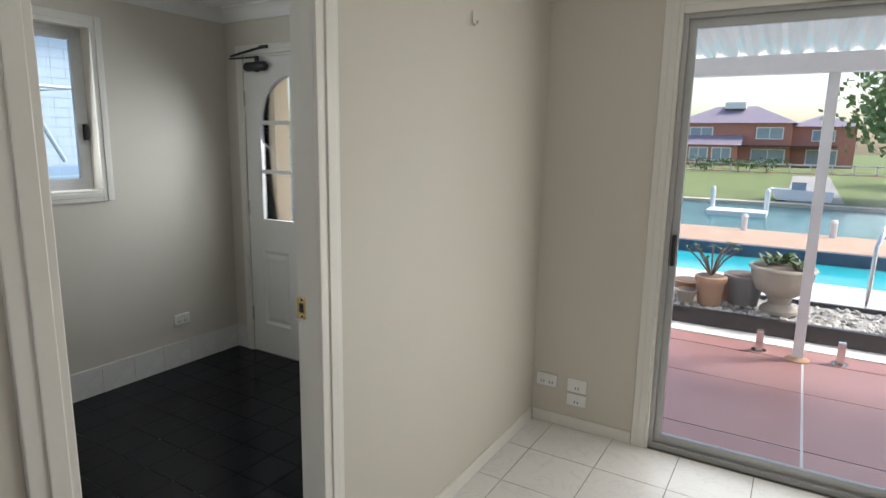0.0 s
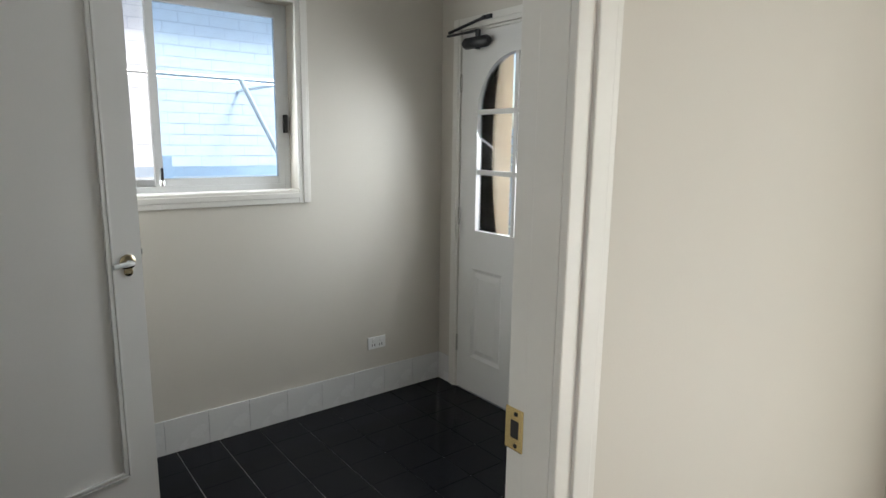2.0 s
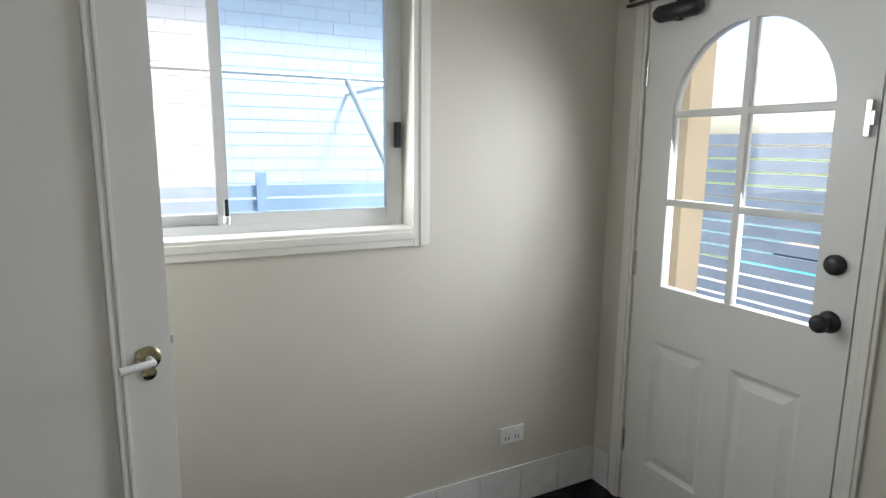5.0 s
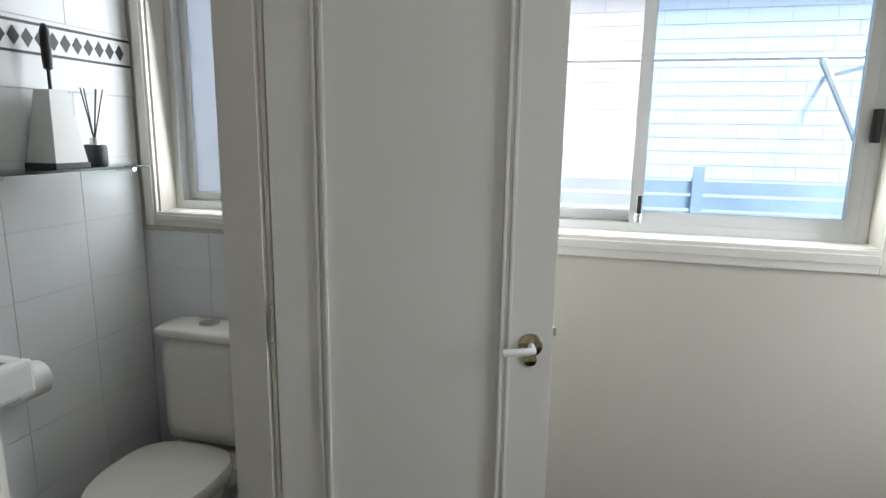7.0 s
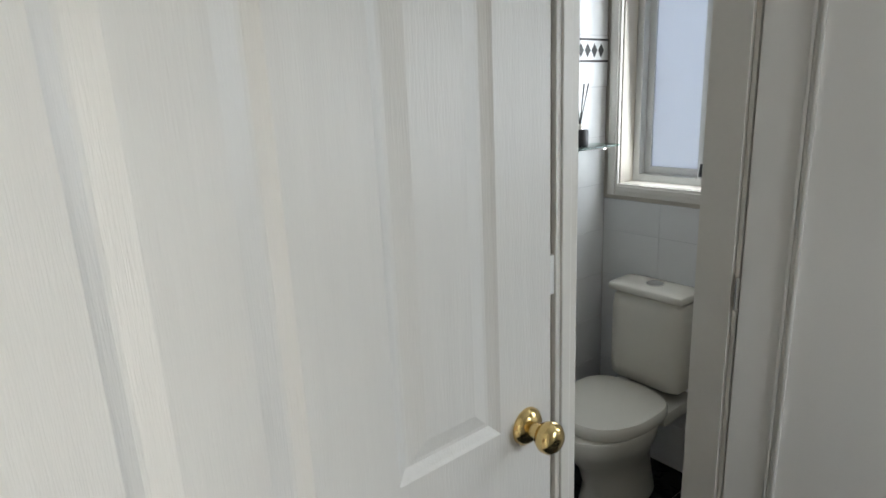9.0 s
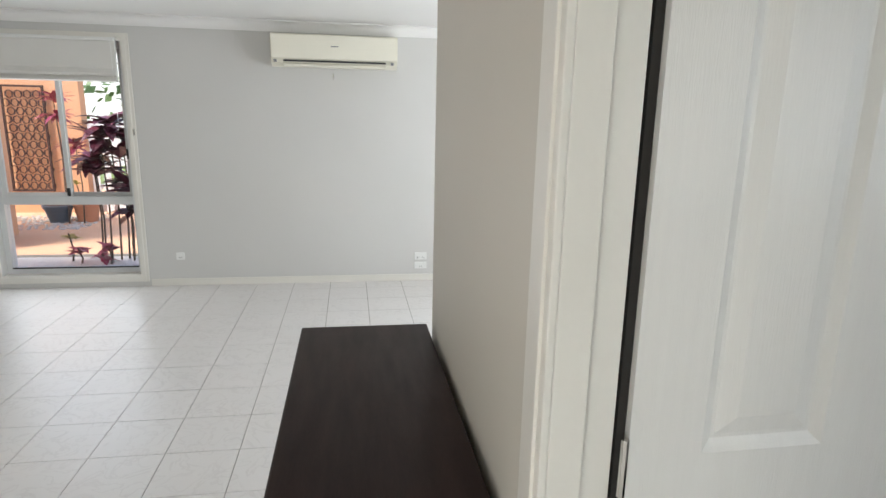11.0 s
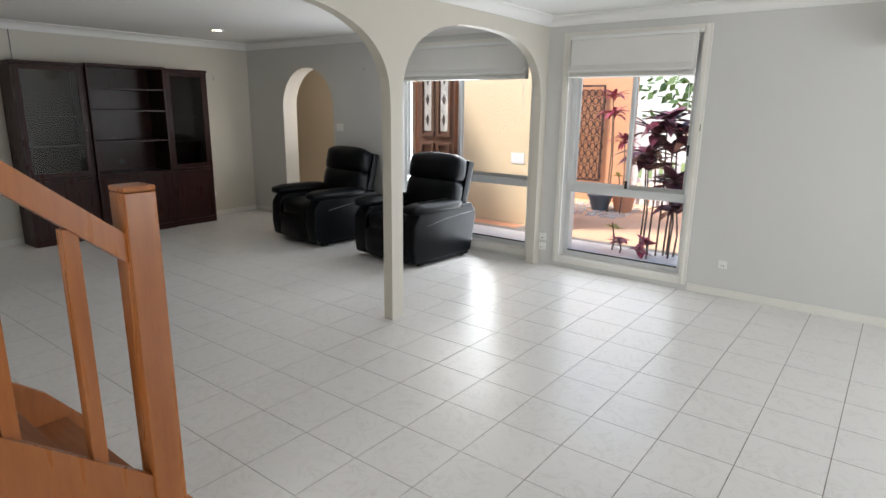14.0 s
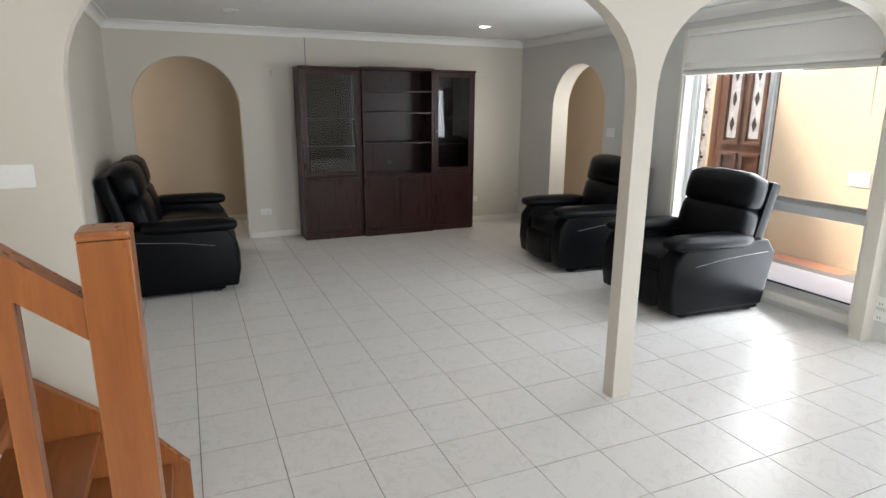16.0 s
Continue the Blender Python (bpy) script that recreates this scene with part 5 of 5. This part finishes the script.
Z = 0.085
pot("urn_planter", "large pale stone urn planter with green plants", (-1.11, -4.66, Z), [(0.15, 0), (0.15, 0.03), (0.09, 0.08), (0.10, 0.14), (0.20, 0.20), (0.24, 0.30), (0.25, 0.38), (0.27, 0.39), (0.26, 0.41)], STONEPOT)
pot("flower_pot", "clay pot with a small succulent tree", (-0.55, -4.62, Z), taper(0.10, 0.13, 0.26), CLAY)
pot("flower_pot", "dark grey square-rimmed plant pot", (-0.82, -4.78, Z), taper(0.12, 0.17, 0.28), GREYPOT)
pot("flower_pot", "small round stone pot", (-0.36, -4.55, Z), taper(0.06, 0.09, 0.12), STONEPOT)
pot("flower_pot", "shallow clay bowl pot", (-0.33, -4.80, Z), taper(0.08, 0.13, 0.16), CLAY)
pot("flower_pot", "small terracotta pot among the stones", (-0.68, -4.84, Z), taper(0.06, 0.09, 0.18), TERRA)
rng = random.Random(9)
pl = thing("urn_plant", "bright green leafy plant in the urn", "plant")
bm = bmesh.new()
for i in range(14):
    rosette(bm, (-1.11 + rng.uniform(-0.15, 0.15), -4.66 + rng.uniform(-0.15, 0.15), Z + 0.41), 7, 0.16, 0.018, rng, 1.0)
part("leaves", bm, GREEN, pl)
sc = thing("succulent", "small branching green succulent in a clay pot", "plant")
bm, bl = bmesh.new(), bmesh.new()
for i in range(9):
    w = i * 0.7
    tip = (-0.55 + 0.22 * math.cos(w) * rng.uniform(0.5, 1), -4.62 + 0.2 * math.sin(w), Z + 0.26 + rng.uniform(0.18, 0.32))
    tube(bm, [(-0.55, -4.62, Z + 0.25), ((tip[0] - 0.55) / 2, (tip[1] - 4.62) / 2, tip[2] - 0.1), tip], 0.008, 6)
    rosette(bl, tip, 7, 0.055, 0.014, rng, 0.8)
part("stem", bm, STEM, sc)
part("leaves", bl, GREEN, sc)

pg = thing("pergola", "white patio roof of corrugated sheets on slim posts", "pergola")
part("post", B(-1.315, -1.245, -3.83, -3.76, -0.05, 2.04, bevel=0.004), ROOFM, pg)
part("post", B(-5.3, -5.23, -3.83, -3.76, -0.05, 2.04, bevel=0.004), ROOFM, pg)
part("post_foot", lathe(bmesh.new(), [(0.085, 0), (0.085, 0.008), (0.05, 0.03)], 18, (-1.28, -3.795, -0.05)), CLAY, pg, "rusty post base")
part("beam", B(-9, 2.5, -3.85, -3.74, 2.03, 2.16, bevel=0.004), ROOFM, pg)
bm = bmesh.new()
cols = []
for i in range(310):
    x = -8.9 + i * 0.0365
    h = 0.014 if i % 4 in (1, 2) else -0.014
    cols.append((bm.verts.new((x, -4.05, 2.20 + h)), bm.verts.new((x, -3.1, 2.33 + h)), bm.verts.new((x, -1.9, 2.50 + h))))
for a, b in zip(cols, cols[1:]):
    bm.faces.new((a[0], b[0], b[1], a[1]))
for a, b in zip(cols, cols[1:]):
    bm.faces.new((a[1], b[1], b[2], a[2]))
part("roof_sheet", bm, POLY, pg)
part("gutter", B(-9, 2.5, -4.10, -4.04, 2.15, 2.20, bevel=0.01), ROOFM, pg)
for x, y in ((-1.02, -3.86), (-1.55, -3.86), (-2.15, -3.86)):
    sg = thing("fence_spigot", "stainless steel glass fence spigot on the patio", "spigot", group="pool fence spigots")
    part("base_plate", lathe(bmesh.new(), [(0.055, 0), (0.055, 0.01)], 18, (x, y, -0.05)), CHROME, sg)
    part("clamp", B(x - 0.026, x + 0.026, y - 0.026, y + 0.026, -0.04, 0.12, bevel=0.006), CHROME, sg)
fg = thing("pool_fence", "frameless glass pool fence panels", "fence")
for x0, x1 in ((-1.22, -0.2), (-2.4, -1.34)):
    pane(fg, "y", -3.86, x0, x1, 0.03, 1.2)

solid("pool", B(-12, 6, -8.5, -6.8, -0.5, -0.10), POOLW, "turquoise swimming pool water", kind="structure")
solid("pool_far_edge", B(-12, 6, -8.6, -8.5, -0.5, 0.07), POOLT, "blue tiled far edge of the pool", kind="structure")
solid("pool_coping", B(-12, 6, -10.4, -8.6, -0.5, 0.075), COPING, "tan paved pool terrace", kind="structure")
for i in range(8):
    x = 3.5 - 1.3 * i
    solid("bollard", lathe(bmesh.new(), [(0.05, 0), (0.05, 0.22), (0.06, 0.24), (0.04, 0.28)], 12, (x, -10.2, 0.075)), ROOFM, "small white garden bollard light on the terrace", "bollard", group="terrace bollards", smooth=True)
lad = thing("pool_ladder", "curved stainless steel pool grab rail", "handrail")
part("rail", tube(bmesh.new(), [(-1.84, -5.76, -0.04), (-1.86, -5.8, 0.58), (-1.92, -5.95, 0.74), (-2.1, -6.35, 0.78), (-2.3, -6.75, 0.7), (-2.36, -6.9, 0.3), (-2.36, -6.92, -0.15)], 0.022, 10), CHROME, lad, smooth=True)
solid("water", B(-300, 300, -41, -10.4, -2.6, -2.2), CANAL, "green-blue canal water", kind="structure")
solid("bank", B(-300, 300, -42.2, -41, -2.6, -2.0), SAND, "sandy canal bank", kind="structure")
lawn = bmesh.new()
prism(lawn, [(-42.2, -2.6), (-42.2, -1.98), (-60, -1.75), (-76, -1.5), (-77, -1.2), (-140, -1.1), (-140, -2.6)], "x", -200, 200)
solid("lawn_far", lawn, GRASS, "sloping lawn across the canal", kind="structure")


def house(x, y, label):
    root = thing("house", label, "house", (x, y, -1.2), 0)
    def W(x0, x1, y0, y1, z0, z1, name="wall", m=REDBRICK):
        return part(name, B(x0, x1, y0, y1, z0, z1), m, root)
    def hip(x0, x1, y0, y1, z, h):
        bm = bmesh.new()
        o, r = 0.6, (y1 - y0) / 2
        v = [bm.verts.new(p) for p in ((x0 - o, y0 - o, z), (x1 + o, y0 - o, z), (x1 + o, y1 + o, z), (x0 - o, y1 + o, z), (x0 + r, (y0 + y1) / 2, z + h), (x1 - r, (y0 + y1) / 2, z + h))]
        for f in ((0, 1, 5, 4), (1, 2, 5), (2, 3, 4, 5), (3, 0, 4), (3, 2, 1, 0)):
            bm.faces.new([v[i] for i in f])
        return part("roof", bm, ROOFT, root)
    main = W(-7, 7, -9, 0, 0, 5.6)
    side = W(-14, -7, -8, -1.5, 0, 5.2)
    hip(-7, 7, -9, 0, 5.6, 2.4)
    hip(-14, -7, -8, -1.5, 5.2, 1.6)
    low = W(-1, 7.5, 0, 2.5, 0, 2.7)
    bm = bmesh.new()
    prism(bm, [(3.0, 2.7), (0.0, 4.0), (-0.05, 2.7)], "x", -1.5, 8)
    part("roof", bm, ROOFT, root)
    part("skylight", B(-1.2, 1.4, -4.4, -2.6, 7.6, 8.5, bevel=0.1), ROOFM, root)
    W(-12, -1.2, -1.4, 1.5, 2.55, 2.75, "pergola_roof", RUST)
    for wx, wz, ww, wh, wy, par in ((-4.5, 3.5, 3.2, 1.6, 0.01, main), (3.8, 3.5, 3.0, 1.6, 0.01, main), (-10.5, 3.3, 2.6, 1.5, -1.49, side), (0.8, 0.6, 2.4, 1.8, 2.51, low), (3.6, 0.6, 2.4, 1.8, 2.51, low), (6.3, 0.6, 1.6, 1.8, 2.51, low), (-4.5, 0.3, 4.0, 2.0, 0.01, main), (-10.5, 0.3, 3.5, 2.0, -1.49, side)):
        wnd = part("window", frame_rect(bmesh.new(), "y", wy, wy + 0.1, wx - ww / 2, wx + ww / 2, wz, wz + wh, 0.15), ROOFM, par)
        part("pane", B(wx - ww / 2 + 0.15, wx + ww / 2 - 0.15, wy, wy + 0.05, wz + 0.15, wz + wh - 0.15), DARKGLASS, wnd)
        part("mullion", B(wx - 0.06, wx + 0.06, wy, wy + 0.08, wz + 0.15, wz + wh - 0.15), ROOFM, wnd)
    return root


house(7.5, -88, "two-storey red brick house with a purple tiled hip roof")
tf = thing("terrace_fence", "white railing fence across the canal", "fence")
part("rail", B(-10, 22, -76.1, -76.0, -0.62, -0.48), ROOFM, tf)
part("rail", B(-10, 22, -76.1, -76.0, -1.42, -1.34), ROOFM, tf)
for i in range(17):
    part("post", B(-10 + 2 * i, -9.85 + 2 * i, -76.1, -76.0, -1.5, -0.4), ROOFM, tf)
solid("retaining_wall", B(-10, 22, -75.9, -75.4, -2.0, -1.45), REDBRICK, "low red brick retaining wall", "wall", kind="structure")
jt = thing("jetty", "small white floating jetty with posts on the canal", "jetty")
part("deck", B(0.2, 3.1, -35.5, -33.5, -2.2, -1.95), ROOFM, jt)
for x in (0.3, 3.0):
    part("post", lathe(bmesh.new(), [(0.13, -2.2), (0.13, -0.9), (0.04, -0.75)], 12, (x, -35.4, 0)), ROOFM, jt)
bt = thing("boat", "small white motor boat on the bank ramp", "boat", (-1.3, -43.2, -1.9))
part("hull", prism(bmesh.new(), [(-1.6, 0), (1.4, 0), (1.8, 0.7), (-1.7, 0.6)], "y", -0.7, 0.7), ROOFM, bt)
part("windscreen", B(-0.2, 0.6, -0.5, 0.5, 0.6, 1.1), DARKGLASS, bt)
solid("boat_ramp", prism(bmesh.new(), [(-42.3, -2.2), (-42.3, -1.92), (-60, -1.69), (-70, -1.5), (-70, -2.2)], "x", -3.6, -0.4), CONC, "grey concrete boat ramp", kind="structure")


def tree(x, y, z, h, r, seed, label, n=700, material=None):
    rng = random.Random(seed)
    root = thing("tree", label, "tree")
    bm = tube(bmesh.new(), [(x, y, z), (x + 0.05 * h * rng.uniform(-1, 1), y, z + 0.3 * h), (x + 0.06 * h, y, z + 0.65 * h)], [0.045 * h, 0.03 * h, 0.015 * h], 8)
    cs = []
    for i in range(9):
        w = i * 2.4
        tip = Vector((x + r * 0.7 * math.cos(w) * rng.uniform(0.4, 1), y + r * 0.7 * math.sin(w), z + h * rng.uniform(0.4, 0.95)))
        cs.append(tip)
        tube(bm, [(x, y, z + h * rng.uniform(0.2, 0.5)), tip], [0.012 * h, 0.004 * h], 6)
    part("trunk", bm, STEM, root)
    bm = bmesh.new()
    for i in range(n):
        c = rng.choice(cs) + Vector((rng.gauss(0, 0.3) * r, rng.gauss(0, 0.3) * r, rng.gauss(0, 0.10) * h))
        d = Vector((rng.gauss(0, 1), rng.gauss(0, 1), rng.gauss(0, 1))).normalized()
        u, s = d.orthogonal().normalized(), rng.uniform(0.035, 0.085) * r
        v = d.cross(u)
        bm.faces.new([bm.verts.new(c + q) for q in (u * s, v * s * 0.6, -u * s, -v * s * 0.6)])
    part("crown", bm, material or GREEN, root)
    return root


tree(-7.6, -45, -1.95, 8.6, 4.0, 3, "tall loose-leaved green tree on the far bank", 4200, TREELEAF)
tree(-14, -62, -1.7, 10, 5, 5, "broad green tree on the far bank", 2500, TREELEAF)
for i, x in enumerate((16, 12, 8.5, 5, 2.2)):
    tree(x, -73.5, -1.6, 1.6, 2.0, 20 + i, "low green garden shrub on the far bank", 350, YELGREEN if i == 1 else GREEN)

# ---------------------------------------------------------------- courtyard
solid("pavement_court", B(-12, 3.5, YW + 0.22, 14, -0.5, -0.06), PAVING, "peach coloured courtyard paving", kind="structure")
porch = solid("floor_porch", B(-8.0, -4.5, YW + 0.22, 7.1, -0.1, -0.025), GROUT, "grout bed of the porch tiles", kind="structure")
rows = []
for i in range(12):
    for j in range(6):
        x0, y0 = -7.95 + 0.28 * i, YW + 0.23 + 0.24 * j
        rows.append((x0, x0 + 0.276, y0, y0 + 0.236, -0.025, -0.02))
pieces(porch, "tile", rows, TERRA)
wall("wall_porch", "y", 7.10, 7.30, -5.72, -4.52, -0.06, 3.2, YELLOW, "yellow rendered porch wall")
wall("wall_porch_return", "x", -5.72, -5.52, 7.30, 7.70, -0.06, 3.2, YELLOW, "yellow rendered porch return")
wall("wall_entry", "y", 7.70, 7.90, -9.0, -5.25, -0.06, 3.2, PEACH, "peach rendered entry wall")
ed = thing("entry_door", "dark carved timber entry door with leadlight panels", "door")
DX, DY = -6.90, 7.66
part("door_leaf", B(DX, DX + 0.72, DY - 0.06, DY + 0.03, 0.0, 2.35, bevel=0.005), OLDWOOD, ed)
for x0 in (DX + 0.07, DX + 0.39):
    for z0, z1 in ((0.25, 0.95), (1.05, 2.2)):
        part("panel", frame_rect(bmesh.new(), "y", DY - 0.09, DY - 0.06, x0, x0 + 0.26, z0, z1, 0.04), OLDWOOD, ed)
        if z0 > 1:
            lp = part("leadlight", B(x0 + 0.06, x0 + 0.20, DY - 0.066, DY - 0.06, z0 + 0.08, z1 - 0.08), LEADL, ed)
            for k in range(3):
                z = z0 + 0.25 + 0.3 * k
                part("motif", prism(bmesh.new(), [(x0 + 0.13, z - 0.09), (x0 + 0.165, z), (x0 + 0.13, z + 0.09), (x0 + 0.095, z)], "y", DY - 0.071, DY - 0.066), BLACK, lp)
sg = thing("side_light", "leadlight side panel with dark flower motifs", "window")
part("window_frame", frame_rect(bmesh.new(), "y", DY - 0.06, DY + 0.03, -7.42, -7.02, 0.6, 2.35, 0.04), YELLOW, sg)
part("pane", B(-7.38, -7.06, DY - 0.02, DY - 0.01, 0.64, 2.31), LEADL, sg)
for k in range(5):
    z = 0.85 + 0.29 * k
    bm = bmesh.new()
    for q in range(5):
        w = 2 * math.pi * q / 5
        prism(bm, [(-7.22, z), (-7.22 + 0.06 * math.cos(w - 0.4), z + 0.06 * math.sin(w - 0.4)), (-7.22 + 0.085 * math.cos(w), z + 0.085 * math.sin(w)), (-7.22 + 0.06 * math.cos(w + 0.4), z + 0.06 * math.sin(w + 0.4))], "y", DY - 0.026, DY - 0.021)
    part("motif", bm, BLACK, sg)
solid("door_mat", B(-6.0, -5.5, 6.5, 6.9, -0.02, -0.005), BLACK, "dark door mat on the porch tiles", "mat")
solid("wall_sign", B(-4.86, -4.66, 7.094, 7.099, 0.78, 0.92), ROOFM, "small white notice on the yellow porch wall", "sign")

wall("wall_court", "y", 10.0, 10.2, -6.6, -4.35, -0.06, 2.6, PEACH, "peach rendered courtyard wall")
wall("wall_court_left", "x", -4.72, -4.52, 7.30, 8.2, -0.06, 3.2, PEACH, "peach rendered wall")
ds = thing("garden_screen", "dark laser-cut metal garden screen with leaf openings", "garden screen")
part("screen_frame", frame_rect(bmesh.new(), "y", 9.94, 9.97, -5.42, -4.82, 0.28, 1.88, 0.03), RUST, ds)
bm = bmesh.new()
rng = random.Random(2)
for j in range(12):
    for i in range(5):
        cx, cz = -5.36 + 0.125 * i + (0.06 if j % 2 else 0), 0.37 + 0.125 * j
        if cx > -4.86:
            continue
        a, r0, r1 = rng.uniform(0, 3), 0.043, 0.066
        for k in range(6):
            w0, w1 = 2 * math.pi * k / 6 + a, 2 * math.pi * (k + 1) / 6 + a
            prism(bm, [(cx + r0 * math.cos(w0), cz + 1.3 * r0 * math.sin(w0)), (cx + r1 * math.cos(w0), cz + r1 * math.sin(w0)), (cx + r1 * math.cos(w1), cz + r1 * math.sin(w1)), (cx + r0 * math.cos(w1), cz + 1.3 * r0 * math.sin(w1))], "y", 9.95, 9.96)
part("cut_pattern", bm, RUST, ds)
pot("flower_pot", "dark blue glazed pot on white pebbles", (-4.42, 9.1, -0.06), taper(0.12, 0.19, 0.26), BLUEPOT)
pot("flower_pot", "terracotta pot by the garden wall", (-4.08, 9.2, -0.06), taper(0.13, 0.18, 0.30), TERRA)
bm = bmesh.new()
for i in range(500):
    x, y, s = rng.uniform(-5.2, -3.9), rng.uniform(8.5, 9.7), rng.uniform(0.012, 0.03)
    t = bmesh.ops.create_icosphere(bm, subdivisions=1, radius=s)
    bmesh.ops.transform(bm, matrix=Matrix.Translation((x, y, -0.055)) @ Matrix.Diagonal((1, 1, 0.6, 1)), verts=t["verts"])
solid("pebbles", bm, PEBBLE, "bed of white pebbles round the pots", "pebbles", kind="stuff")
cordyline("cordyline", "tall purple-leaved cordyline outside the window", [(-2.74, 6.42, -0.06, 1.30), (-2.60, 6.50, -0.06, 1.12), (-2.85, 6.48, -0.06, 1.05), (-2.52, 6.40, -0.06, 0.80), (-2.66, 6.45, -0.06, 1.42), (-2.50, 6.52, -0.06, 0.52), (-2.78, 6.36, -0.06, 0.95), (-2.58, 6.56, -0.06, 1.30)], PURPLE, 0.36, 0.062, 20, 1)
cordyline("cordyline", "pink-leaved cordyline by the courtyard wall", [(-4.25, 9.0, -0.06, 1.45), (-4.4, 9.3, -0.06, 1.70), (-4.05, 9.0, -0.06, 1.05)], PINK, 0.32, 0.03, 26, 2)
cordyline("bromeliad", "low red-leaved garden plant by the window", [(-3.0, 6.3, -0.06, 0.16), (-2.78, 6.3, -0.06, 0.10), (-2.70, 6.25, -0.06, 0.20)], PINK, 0.15, 0.04, 12, 6)
cordyline("croton", "yellow-tipped small garden plant by the window", [(-3.12, 6.4, -0.06, 0.30), (-4.15, 9.1, 0.25, 0.55)], YELGREEN, 0.12, 0.03, 12, 7)
pf = thing("paling_fence", "white paling fence behind the courtyard plants", "fence")
for i in range(30):
    part("picket", B(-4.3 + 0.17 * i, -4.2 + 0.17 * i, 10.05, 10.08, -0.06, 1.35), ROOFM, pf)
for z in (0.3, 1.25):
    part("rail", B(-4.3, 0.9, 10.08, 10.13, z, z + 0.08), ROOFM, pf)
tree(-4.6, 17, -0.5, 5.2, 2.2, 8, "green tree behind the courtyard fence", 900)
solid("street_house", B(-12, 12, 24, 30, -0.5, 5), ROOFM, "pale building across the street", "house")

# bricks of the neighbouring wall
pieces(nb, "brick", rows_brick, BRICKW, near=lambda r: abs(r[2] + 0.1) + abs(r[4] - 1.8), rest_material=BRICKS)
